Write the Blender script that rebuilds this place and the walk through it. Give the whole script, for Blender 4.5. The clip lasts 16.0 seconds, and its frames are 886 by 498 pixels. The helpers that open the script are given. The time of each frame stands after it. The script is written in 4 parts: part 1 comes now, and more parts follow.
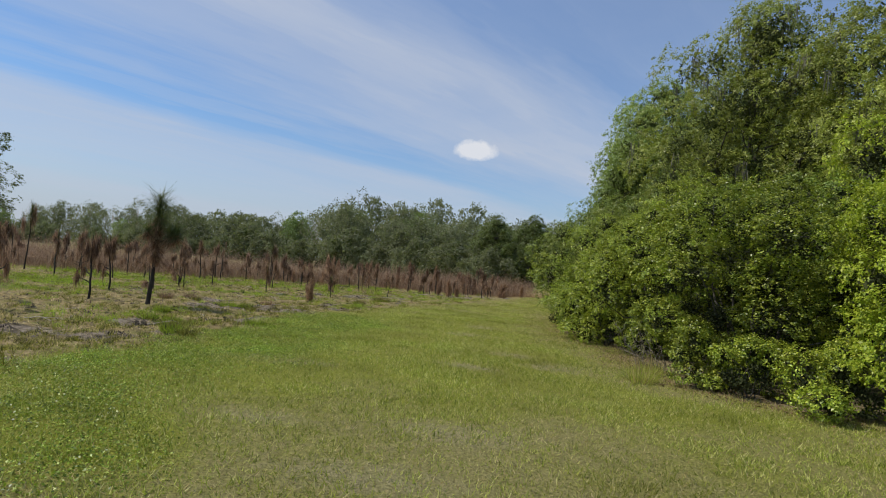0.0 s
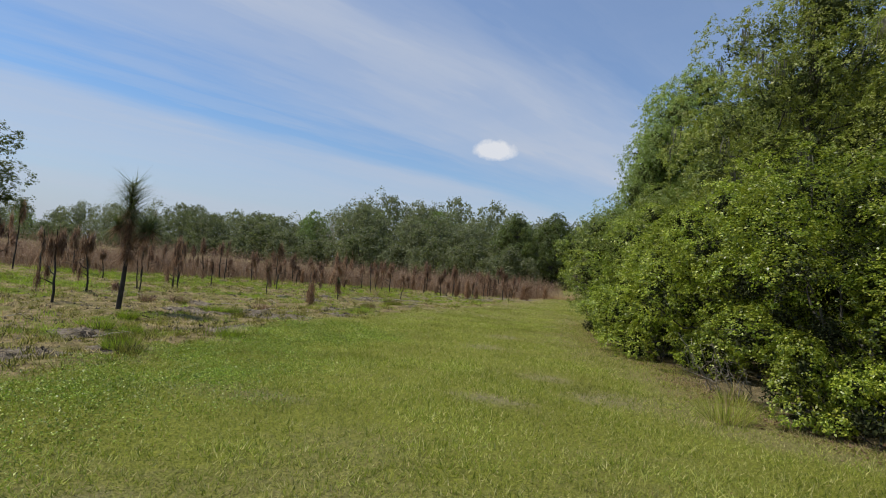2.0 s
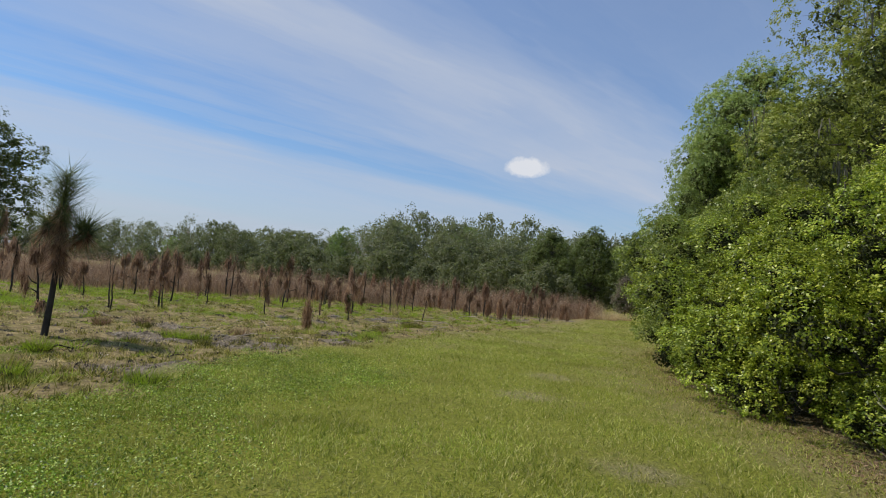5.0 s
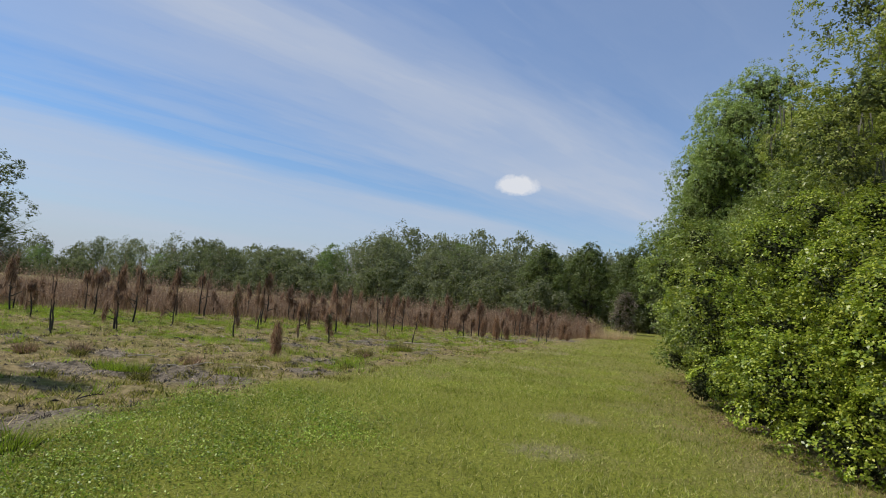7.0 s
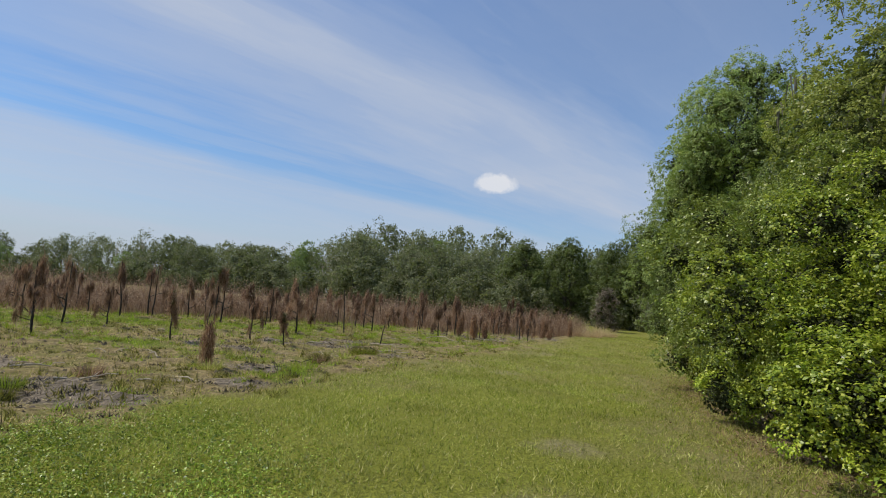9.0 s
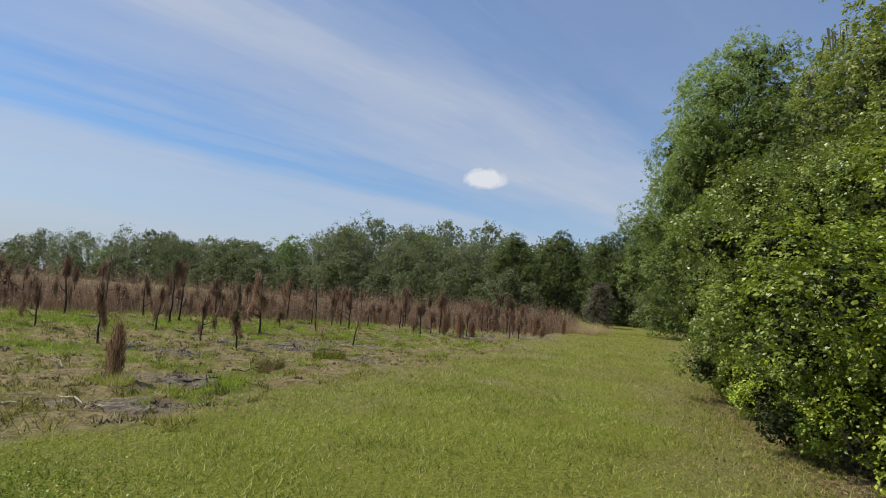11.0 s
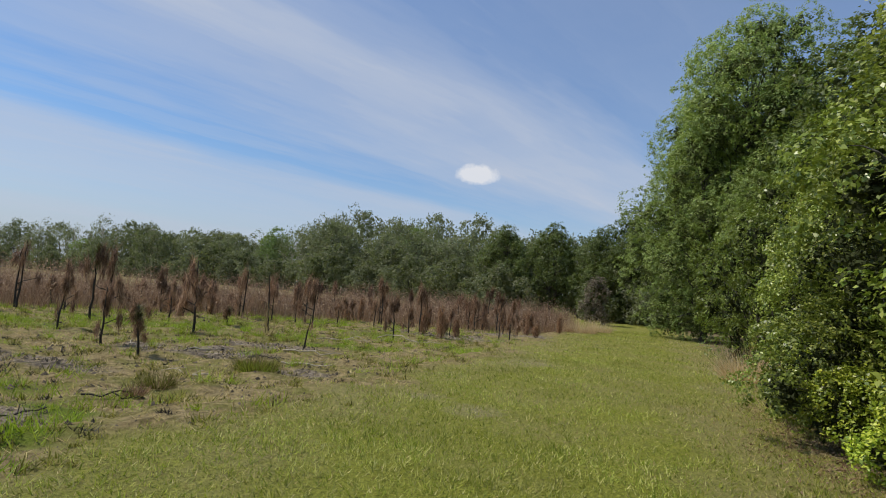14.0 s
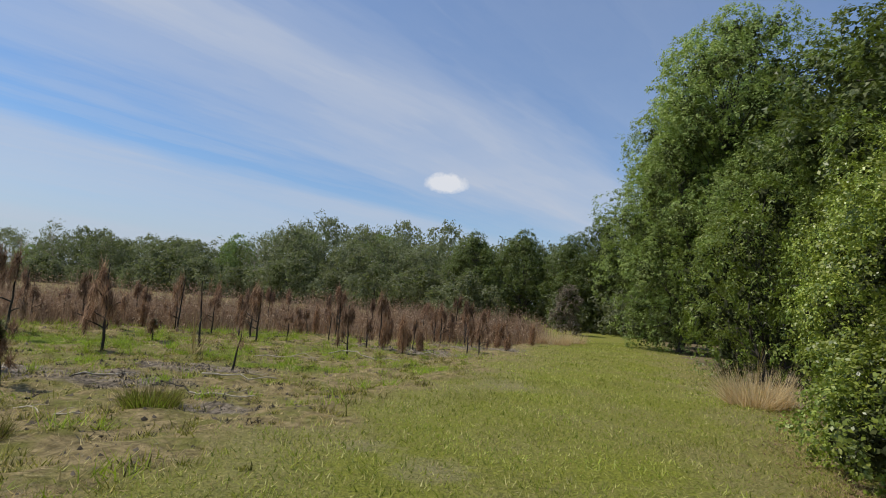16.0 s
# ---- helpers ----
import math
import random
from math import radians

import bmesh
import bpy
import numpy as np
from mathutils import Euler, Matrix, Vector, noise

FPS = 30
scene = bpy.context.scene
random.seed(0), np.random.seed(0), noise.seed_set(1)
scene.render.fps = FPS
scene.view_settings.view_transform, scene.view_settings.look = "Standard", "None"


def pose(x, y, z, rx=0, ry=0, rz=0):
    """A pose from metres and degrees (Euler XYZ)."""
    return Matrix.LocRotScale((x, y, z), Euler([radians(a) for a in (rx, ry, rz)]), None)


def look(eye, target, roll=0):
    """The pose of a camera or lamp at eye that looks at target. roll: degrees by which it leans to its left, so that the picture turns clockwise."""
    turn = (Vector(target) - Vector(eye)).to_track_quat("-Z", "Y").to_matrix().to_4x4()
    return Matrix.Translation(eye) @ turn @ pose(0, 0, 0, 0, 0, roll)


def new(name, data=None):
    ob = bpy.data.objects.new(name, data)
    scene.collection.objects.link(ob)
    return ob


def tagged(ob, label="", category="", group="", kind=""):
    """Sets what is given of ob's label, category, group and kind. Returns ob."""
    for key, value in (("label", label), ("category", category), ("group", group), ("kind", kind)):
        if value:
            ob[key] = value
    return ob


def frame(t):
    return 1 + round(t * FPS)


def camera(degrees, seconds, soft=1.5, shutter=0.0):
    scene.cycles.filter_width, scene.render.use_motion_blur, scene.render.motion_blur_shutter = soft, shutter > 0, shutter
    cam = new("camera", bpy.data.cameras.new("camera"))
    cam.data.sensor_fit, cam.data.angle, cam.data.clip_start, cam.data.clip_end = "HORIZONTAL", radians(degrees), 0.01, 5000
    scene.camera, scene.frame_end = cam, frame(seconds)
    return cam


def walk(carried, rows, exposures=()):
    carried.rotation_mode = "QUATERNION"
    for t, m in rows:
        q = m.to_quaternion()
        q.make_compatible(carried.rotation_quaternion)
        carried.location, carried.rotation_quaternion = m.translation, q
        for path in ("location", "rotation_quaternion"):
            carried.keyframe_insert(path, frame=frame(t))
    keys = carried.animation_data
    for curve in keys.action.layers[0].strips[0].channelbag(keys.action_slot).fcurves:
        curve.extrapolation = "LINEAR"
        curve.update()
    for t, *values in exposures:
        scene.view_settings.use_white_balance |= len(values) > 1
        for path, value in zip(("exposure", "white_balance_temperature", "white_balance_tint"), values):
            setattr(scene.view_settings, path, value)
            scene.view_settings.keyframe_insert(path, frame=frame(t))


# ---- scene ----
cam = camera(75.4, 16.0, soft=1.0)
PATH = [
    (0, (3.103, 1.019, 1.633), (2.686, 2.974, 1.707), 4.9),
    (0.5, (3.025, 1.638, 1.616), (2.593, 3.59, 1.694), 4.9),
    (1, (2.901, 2.263, 1.606), (2.443, 4.209, 1.68), 4.9),
    (1.5, (2.762, 2.93, 1.613), (2.285, 4.87, 1.686), 5.0),
    (2, (2.632, 3.555, 1.62), (2.15, 5.495, 1.689), 4.9),
    (2.5, (2.54, 4.164, 1.638), (2.026, 6.096, 1.712), 5.0),
    (3, (2.409, 4.778, 1.659), (1.867, 6.702, 1.732), 4.9),
    (3.5, (2.296, 5.411, 1.643), (1.737, 7.329, 1.727), 4.9),
    (4, (2.099, 6.018, 1.649), (1.522, 7.931, 1.728), 4.9),
    (4.2, (2.065, 6.299, 1.615), (1.474, 8.208, 1.698), 4.8),
    (6.5, (1.359, 8.831, 1.553), (0.774, 10.735, 1.736), 4.9),
    (7, (1.221, 9.366, 1.57), (0.653, 11.275, 1.754), 4.7),
    (7.5, (1.095, 9.934, 1.551), (0.545, 11.848, 1.731), 4.7),
    (8, (1.013, 10.471, 1.522), (0.487, 12.392, 1.702), 4.6),
    (8.5, (0.952, 10.974, 1.511), (0.445, 12.9, 1.693), 4.5),
    (9, (0.87, 11.526, 1.525), (0.374, 13.454, 1.708), 4.4),
    (11.5, (0.548, 14.426, 1.535), (0.096, 16.367, 1.699), 4.3),
    (12, (0.513, 15.012, 1.526), (0.066, 16.955, 1.684), 4.5),
    (12.5, (0.414, 15.593, 1.524), (-0.032, 17.537, 1.68), 4.5),
    (13, (0.383, 16.168, 1.527), (-0.056, 18.112, 1.689), 4.5),
    (13.5, (0.295, 16.743, 1.529), (-0.14, 18.688, 1.686), 4.5),
    (14, (0.237, 17.342, 1.515), (-0.194, 19.289, 1.671), 4.5),
    (14.5, (0.127, 17.92, 1.519), (-0.298, 19.868, 1.674), 4.6),
    (15, (0.085, 18.443, 1.519), (-0.329, 20.391, 1.698), 4.9),
    (15.5, (0.02, 18.988, 1.541), (-0.354, 20.944, 1.728), 4.8),
    (16, (-0.016, 19.549, 1.559), (-0.342, 21.513, 1.753), 4.4),
]
EXPO = 0.0
SKY_STRENGTH = 0.12
CLOUD = (4.2, 4.65, 5.55)
HAZE = (3.2, 3.62, 4.4)
HEAP = (6.35, 6.45, 6.75)
SKY_BANDS = [(0.0, 0.45), (0.10, 0.72), (0.28, 0.45), (0.42, 0.85), (0.53, 0.82), (0.592, 0.14), (0.65, 0.14), (0.70, 0.68), (0.76, 1.0), (0.81, 0.75), (0.87, 0.38), (0.92, 0.42), (1.0, 0.45)]
walk(cam, [(t, look(eye, target, roll)) for t, eye, target, roll in PATH], exposures=[(0, EXPO), (16, EXPO)])

# ---- sky and sun ----
SUN_AZ, SUN_EL = radians(-98), radians(54)      # azimuth from +y towards +x
sun_dir = Vector((math.sin(SUN_AZ) * math.cos(SUN_EL), math.cos(SUN_AZ) * math.cos(SUN_EL), math.sin(SUN_EL)))
lamp = bpy.data.lights.new("sun", "SUN")
lamp.energy, lamp.angle, lamp.color = 3.8, radians(0.6), (1.0, 0.94, 0.84)
sun = new("sun", lamp)
sun.matrix_world = look(sun_dir * 50, (0, 0, 0))

world = bpy.data.worlds.new("sky")
scene.world = world
world.use_nodes = True


class Nodes:
    """Short hand for a node tree."""

    def __init__(self, tree):
        self.tree = tree
        tree.nodes.clear()

    def add(self, kind, inputs=None, **props):
        node = self.tree.nodes.new(kind)
        for key, value in props.items():
            setattr(node, key, value)
        for key, value in (inputs or {}).items():
            if isinstance(value, bpy.types.NodeSocket):
                self.tree.links.new(value, node.inputs[key])
            else:
                node.inputs[key].default_value = value
        return node

    def math(self, op, a, b=0.0, c=0.0, clamp=False):
        return self.add("ShaderNodeMath", {0: a, 1: b, 2: c}, operation=op, use_clamp=clamp).outputs[0]

    def vmath(self, op, a, b=(0, 0, 0)):
        node = self.add("ShaderNodeVectorMath", {0: a, 1: b}, operation=op)
        return node.outputs["Value"] if op in ("LENGTH", "DOT_PRODUCT", "DISTANCE") else node.outputs[0]

    def noise(self, vec, scale, detail=3.0, rough=0.55):
        return self.add("ShaderNodeTexNoise", {"Vector": vec, "Scale": scale, "Detail": detail, "Roughness": rough}).outputs[0]

    def ramp(self, fac, stops):
        node = self.add("ShaderNodeValToRGB", {0: fac})
        els = node.color_ramp.elements
        while len(els) < len(stops):
            els.new(0.5)
        for el, (p, c) in zip(els, stops):
            el.position = p
            el.color = (c, c, c, 1) if isinstance(c, (int, float)) else (*c, 1)
        return node.outputs[0]

    def mix(self, fac, a, b):
        node = self.add("ShaderNodeMix", {0: fac}, data_type="RGBA")
        for i, v in ((6, a), (7, b)):
            if isinstance(v, bpy.types.NodeSocket):
                self.tree.links.new(v, node.inputs[i])
            else:
                node.inputs[i].default_value = (*v, 1)
        return node.outputs[2]


def build_sky():
    n = Nodes(world.node_tree)
    d = n.add("ShaderNodeTexCoord").outputs["Generated"]
    sky = n.add("ShaderNodeTexSky", sky_type="NISHITA", sun_disc=False, sun_elevation=SUN_EL, sun_rotation=SUN_AZ,
                air_density=1.0, dust_density=0.25, ozone_density=3.5, altitude=30).outputs[0]
    sky = n.add("ShaderNodeHueSaturation", {"Hue": 0.503, "Saturation": 1.3, "Value": 1.08, "Color": sky}).outputs[0]
    xyz = n.add("ShaderNodeSeparateXYZ", {0: d}).outputs
    up = n.math("MAXIMUM", xyz[2], 0.0)
    low = n.math("ADD", up, 0.06)
    ca, sa = math.cos(radians(32)), math.sin(radians(32))
    across = n.math("SUBTRACT", n.math("MULTIPLY", xyz[0], ca), n.math("MULTIPLY", xyz[1], sa))
    along = n.math("ADD", n.math("MULTIPLY", xyz[0], sa), n.math("MULTIPLY", xyz[1], ca))
    u = n.math("DIVIDE", across, low)               # across the cirrus streaks
    v = n.math("DIVIDE", along, low)                # along them
    flat = n.add("ShaderNodeCombineXYZ", {0: u, 1: n.math("MULTIPLY", v, 0.22), 2: 0.0}).outputs[0]
    warp = n.math("MULTIPLY", n.math("SUBTRACT", n.noise(flat, 0.8, 6.0, 0.62), 0.5), 2.4)
    uw = n.math("ADD", u, warp)
    # broad bands of thin cloud, then fibres inside them
    band = n.ramp(n.math("ADD", n.math("MULTIPLY", uw, 0.125), 1.0, clamp=True), SKY_BANDS)
    fine = n.add("ShaderNodeCombineXYZ", {0: uw, 1: n.math("MULTIPLY", v, 0.28), 2: 0.3}).outputs[0]
    fibre = n.ramp(n.noise(fine, 2.2, 6.0, 0.6), [(0.28, 0.68), (0.66, 1.0)])
    soft = n.ramp(n.noise(flat, 0.7, 3.0), [(0.30, 0.6), (0.65, 1.0)])
    cirrus = n.math("MULTIPLY", n.math("MULTIPLY", band, fibre), soft)
    wisp = n.add("ShaderNodeCombineXYZ", {0: uw, 1: n.math("MULTIPLY", v, 0.16), 2: 4.7}).outputs[0]
    cirrus = n.math("MAXIMUM", cirrus, n.ramp(n.noise(wisp, 1.1, 6.0, 0.62), [(0.42, 0.0), (0.72, 0.50)]))
    haze = n.ramp(up, [(0.0, 0.95), (0.06, 0.75), (0.14, 0.32), (0.25, 0.08), (0.45, 0.03)])
    colour = n.mix(cirrus, n.mix(haze, sky, HAZE), CLOUD)
    # one small heap cloud
    axis = Vector((-0.163, 0.9643, 0.2087)).normalized()
    side = axis.cross(Vector((0, 0, 1))).normalized()
    top = side.cross(axis)
    a = n.math("DIVIDE", n.vmath("DOT_PRODUCT", d, tuple(side)), 0.037)
    b = n.math("DIVIDE", n.vmath("DOT_PRODUCT", d, tuple(top)), 0.0175)
    # flatter below than above
    b = n.math("MULTIPLY", b, n.ramp(n.math("ADD", n.math("MULTIPLY", b, 0.5), 0.5, clamp=True), [(0.0, 1.0), (0.45, 1.0), (0.55, 0.85), (1.0, 0.85)]))
    puff = n.math("ADD", n.math("MULTIPLY", a, a), n.math("MULTIPLY", b, b))
    ragged = n.math("MULTIPLY", n.math("SUBTRACT", n.noise(d, 55.0, 5.0, 0.6), 0.5), 1.5)
    shape = n.ramp(n.math("SUBTRACT", 1.15, n.math("ADD", puff, ragged)), [(0.08, 0.0), (0.66, 1.0)])
    ahead = n.math("GREATER_THAN", n.vmath("DOT_PRODUCT", d, tuple(axis)), 0.9)
    shape = n.math("MULTIPLY", n.math("MULTIPLY", shape, ahead), 0.85)
    colour = n.mix(shape, colour, HEAP)
    back = n.add("ShaderNodeBackground", {0: colour, 1: SKY_STRENGTH})
    out = n.add("ShaderNodeOutputWorld")
    n.tree.links.new(back.outputs[0], out.inputs[0])


build_sky()


# ---- materials ----
def material(name):
    mat = bpy.data.materials.new(name)
    mat.use_nodes = True
    return mat, Nodes(mat.node_tree)


def finish(n, shader):
    n.tree.links.new(shader, n.add("ShaderNodeOutputMaterial").inputs[0])


def leaf_material(name, colours, translucent=0.3, rough=0.45, big=0.25, dry=None, gloss=0.3):
    """Foliage: tints from leaf to leaf and from bough to bough, gloss, and light through the blade."""
    mat, n = material(name)
    rnd = n.add("ShaderNodeNewGeometry").outputs["Random Per Island"]
    own = n.add("ShaderNodeObjectInfo").outputs["Random"]
    pos = n.add("ShaderNodeTexCoord").outputs["Object"]
    tint = n.ramp(rnd, [(i / max(1, len(colours) - 1), c) for i, c in enumerate(colours)])
    if dry:
        spread_dry = n.math("MULTIPLY", n.ramp(n.noise(pos, 0.42, 4.0, 0.6), [(0.50, 0.0), (0.70, 1.0)]), n.ramp(n.noise(pos, 3.0, 3.0), [(0.35, 0.15), (0.6, 0.8)]))
        tint = n.mix(spread_dry, tint, dry)
    patch = n.noise(pos, big * 4, 2.0)
    value = n.math("ADD", n.math("MULTIPLY", patch, 1.3), n.math("MULTIPLY_ADD", own, 0.5, 0.11))
    hue = n.add("ShaderNodeHueSaturation", {"Hue": n.math("MULTIPLY_ADD", patch, 0.05, 0.475), "Saturation": 1.0, "Value": value, "Color": tint}).outputs[0]
    bsdf = n.add("ShaderNodeBsdfPrincipled", {"Base Color": hue, "Roughness": rough, "Specular IOR Level": gloss})
    through_leaf = n.add("ShaderNodeBsdfTranslucent", {"Color": n.mix(0.4, hue, (0.26, 0.36, 0.03))})
    finish(n, n.add("ShaderNodeMixShader", {0: translucent, 1: bsdf.outputs[0], 2: through_leaf.outputs[0]}).outputs[0])
    return mat


def dry_material(name, colours, rough=0.8, translucent=0.15):
    mat, n = material(name)
    rnd = n.add("ShaderNodeNewGeometry").outputs["Random Per Island"]
    own = n.add("ShaderNodeObjectInfo").outputs["Random"]
    tint = n.ramp(rnd, [(i / max(1, len(colours) - 1), c) for i, c in enumerate(colours)])
    hue = n.add("ShaderNodeHueSaturation", {"Value": n.math("MULTIPLY_ADD", own, 0.5, 0.75), "Color": tint}).outputs[0]
    bsdf = n.add("ShaderNodeBsdfPrincipled", {"Base Color": hue, "Roughness": rough, "Specular IOR Level": 0.2})
    thin = n.add("ShaderNodeBsdfTranslucent", {"Color": hue})
    finish(n, n.add("ShaderNodeMixShader", {0: translucent, 1: bsdf.outputs[0], 2: thin.outputs[0]}).outputs[0])
    return mat


def bark_material(name, dark, light, scale=9.0):
    mat, n = material(name)
    pos = n.add("ShaderNodeTexCoord").outputs["Object"]
    long = n.vmath("MULTIPLY", pos, (1, 1, 0.25))
    f = n.noise(long, scale, 5.0, 0.65)
    g = n.noise(pos, 1.3, 2.0)
    colour = n.mix(n.ramp(f, [(0.3, 0.0), (0.7, 1.0)]), dark, light)
    colour = n.mix(n.math("MULTIPLY", n.ramp(g, [(0.4, 0), (0.7, 1)]), 0.35), colour, (0.20, 0.21, 0.17))
    bump = n.add("ShaderNodeBump", {"Height": f, "Strength": 0.6, "Distance": 0.03})
    finish(n, n.add("ShaderNodeBsdfPrincipled", {"Base Color": colour, "Roughness": 0.9, "Specular IOR Level": 0.15, "Normal": bump.outputs[0]}).outputs[0])
    return mat


def ground_material():
    """Mown turf, sparse burnt field, grey sand and lime regrowth, blended by the ground's own zones."""
    mat, n = material("ground")
    pos = n.add("ShaderNodeTexCoord").outputs["Object"]
    lawn = n.add("ShaderNodeAttribute", attribute_name="lawn").outputs["Fac"]
    bare = n.add("ShaderNodeAttribute", attribute_name="bare").outputs["Fac"]
    lime = n.add("ShaderNodeAttribute", attribute_name="lime").outputs["Fac"]
    litter = n.add("ShaderNodeAttribute", attribute_name="litter").outputs["Fac"]
    dry = n.add("ShaderNodeAttribute", attribute_name="dry").outputs["Fac"]
    fine, mid, wide = n.noise(pos, 30.0, 5.0, 0.75), n.noise(pos, 6.0, 5.0, 0.66), n.noise(pos, 0.55, 3.0)
    streak = n.noise(n.vmath("MULTIPLY", pos, (9.0, 2.5, 1.0)), 2.2, 4.0, 0.7)
    turf = n.mix(n.ramp(fine, [(0.3, 0), (0.7, 1)]), (0.085, 0.10, 0.016), (0.34, 0.345, 0.055))
    straw = n.mix(n.ramp(fine, [(0.3, 0), (0.7, 1)]), (0.12, 0.105, 0.04), (0.385, 0.33, 0.15))
    worn = n.ramp(n.math("ADD", n.math("MULTIPLY", dry, 0.42), n.math("ADD", n.math("MULTIPLY", mid, 0.6), n.math("MULTIPLY", wide, 0.25))), [(0.52, 0), (0.90, 0.8)])
    turf = n.mix(worn, turf, straw)
    field = n.mix(n.ramp(mid, [(0.36, 0), (0.62, 1)]), (0.15, 0.115, 0.05), (0.38, 0.295, 0.145))
    field = n.mix(n.ramp(n.noise(pos, 1.7, 4.0, 0.65), [(0.47, 0), (0.62, 0.75)]), field, (0.17, 0.175, 0.035))
    field = n.mix(n.math("MULTIPLY", n.ramp(streak, [(0.60, 0), (0.70, 1)]), 0.5), field, (0.42, 0.38, 0.27))
    field = n.mix(n.math("MULTIPLY", n.ramp(n.noise(pos, 13.0, 4.0, 0.7), [(0.52, 0), (0.64, 1)]), 0.55), field, (0.07, 0.06, 0.028))
    sand = n.mix(n.ramp(streak, [(0.35, 0), (0.68, 1)]), (0.10, 0.08, 0.055), (0.38, 0.315, 0.235))
    sand = n.mix(n.ramp(n.noise(pos, 3.1, 5.0, 0.7), [(0.50, 0), (0.62, 0.9)]), sand, (0.06, 0.05, 0.036))
    green = n.mix(n.ramp(fine, [(0.3, 0), (0.7, 1)]), (0.09, 0.125, 0.015), (0.18, 0.22, 0.03))
    # brown leaf litter, its colour also darkened for the shade under the shrubs
    leafy = n.mix(n.ramp(mid, [(0.35, 0), (0.65, 1)]), (0.11, 0.085, 0.05), (0.28, 0.22, 0.14))
    edge = n.math("MULTIPLY", n.math("SUBTRACT", mid, 0.5), 0.7)
    c = n.mix(n.ramp(n.math("ADD", lime, edge), [(0.35, 0), (0.65, 1)]), field, green)
    c = n.mix(n.ramp(n.math("ADD", bare, edge), [(0.38, 0), (0.62, 1)]), c, sand)
    c = n.mix(n.ramp(n.math("ADD", lawn, edge), [(0.25, 0), (0.75, 1)]), c, turf)
    rubbed = n.ramp(n.math("ADD", n.math("MULTIPLY", bare, lawn), n.math("MULTIPLY", edge, 0.7)), [(0.26, 0), (0.52, 0.5)])
    c = n.mix(rubbed, c, n.mix(n.ramp(fine, [(0.3, 0), (0.7, 1)]), (0.16, 0.14, 0.07), (0.42, 0.365, 0.22)))
    c = n.mix(n.ramp(n.math("ADD", litter, edge), [(0.35, 0), (0.7, 0.85)]), c, leafy)
    h = n.math("ADD", n.math("MULTIPLY", fine, 0.35), mid)
    bump = n.add("ShaderNodeBump", {"Height": h, "Strength": 1.0, "Distance": 0.09})
    finish(n, n.add("ShaderNodeBsdfPrincipled", {"Base Color": c, "Roughness": 0.95, "Specular IOR Level": 0.1, "Normal": bump.outputs[0]}).outputs[0])
    return mat


M_GROUND = ground_material()
M_SHRUB = leaf_material("shrub_leaf", [(0.11, 0.16, 0.018), (0.24, 0.315, 0.026), (0.38, 0.45, 0.038), (0.62, 0.65, 0.10)], 0.34, 0.38, gloss=0.5)
M_SUNNY = leaf_material("sunny_leaf", [(0.18, 0.25, 0.016), (0.28, 0.36, 0.022), (0.38, 0.45, 0.034), (0.48, 0.53, 0.06)], 0.38, 0.45, gloss=0.35)
M_OLIVE = leaf_material("olive_tuft", [(0.035, 0.03, 0.012), (0.12, 0.105, 0.026), (0.28, 0.25, 0.055), (0.46, 0.39, 0.12)], 0.26, 0.7, 0.2, gloss=0.1)
M_WILLOW = leaf_material("pale_leaf", [(0.20, 0.275, 0.07), (0.285, 0.365, 0.10), (0.37, 0.445, 0.14)], 0.36, 0.5, gloss=0.3)
M_THICKET = leaf_material("thicket_leaf", [(0.10, 0.15, 0.022), (0.16, 0.22, 0.03), (0.22, 0.28, 0.042), (0.31, 0.36, 0.07)], 0.28, 0.42, gloss=0.35)
# oak foliage darkened: backlight and woodland shade put into the leaf colour
M_SHADED_OAK = leaf_material("shaded_oak_leaf", [(0.06, 0.085, 0.024), (0.11, 0.14, 0.038), (0.16, 0.19, 0.056)], 0.32, 0.45)
M_OAK = leaf_material("oak_leaf", [(0.20, 0.24, 0.042), (0.285, 0.325, 0.056), (0.37, 0.40, 0.078), (0.47, 0.48, 0.13)], 0.36, 0.42, gloss=0.4)
# far foliage paled and greyed: distance haze put into the leaf colour
M_FAR_HAZY = leaf_material("far_hazy_leaf", [(0.13, 0.145, 0.08), (0.185, 0.195, 0.11), (0.24, 0.245, 0.145)], 0.40, 0.7, 0.06)
M_FAR_GREEN = leaf_material("far_bright_leaf", [(0.17, 0.235, 0.08), (0.23, 0.30, 0.11)], 0.42, 0.7, 0.06)
M_GRASS = leaf_material("grass_blade", [(0.11, 0.145, 0.018), (0.31, 0.37, 0.042), (0.51, 0.525, 0.085), (0.80, 0.72, 0.31)], 0.40, 0.6, 0.15, dry=(0.49, 0.415, 0.155))
M_CLOVER = leaf_material("weed_leaf", [(0.05, 0.095, 0.007), (0.16, 0.255, 0.014), (0.33, 0.45, 0.035), (0.62, 0.70, 0.14)], 0.3, 0.42, 0.2, gloss=0.4)
M_STRAW = dry_material("straw", [(0.29, 0.22, 0.085), (0.47, 0.375, 0.16), (0.66, 0.55, 0.29)], 0.8, 0.45)
M_LIME = leaf_material("regrowth", [(0.15, 0.225, 0.014), (0.28, 0.38, 0.024), (0.40, 0.48, 0.05)], 0.38, 0.6, 0.2)
M_RUST = dry_material("scorched_needle", [(0.085, 0.048, 0.032), (0.22, 0.13, 0.08), (0.37, 0.24, 0.15), (0.56, 0.39, 0.25)], 0.8, 0.42)
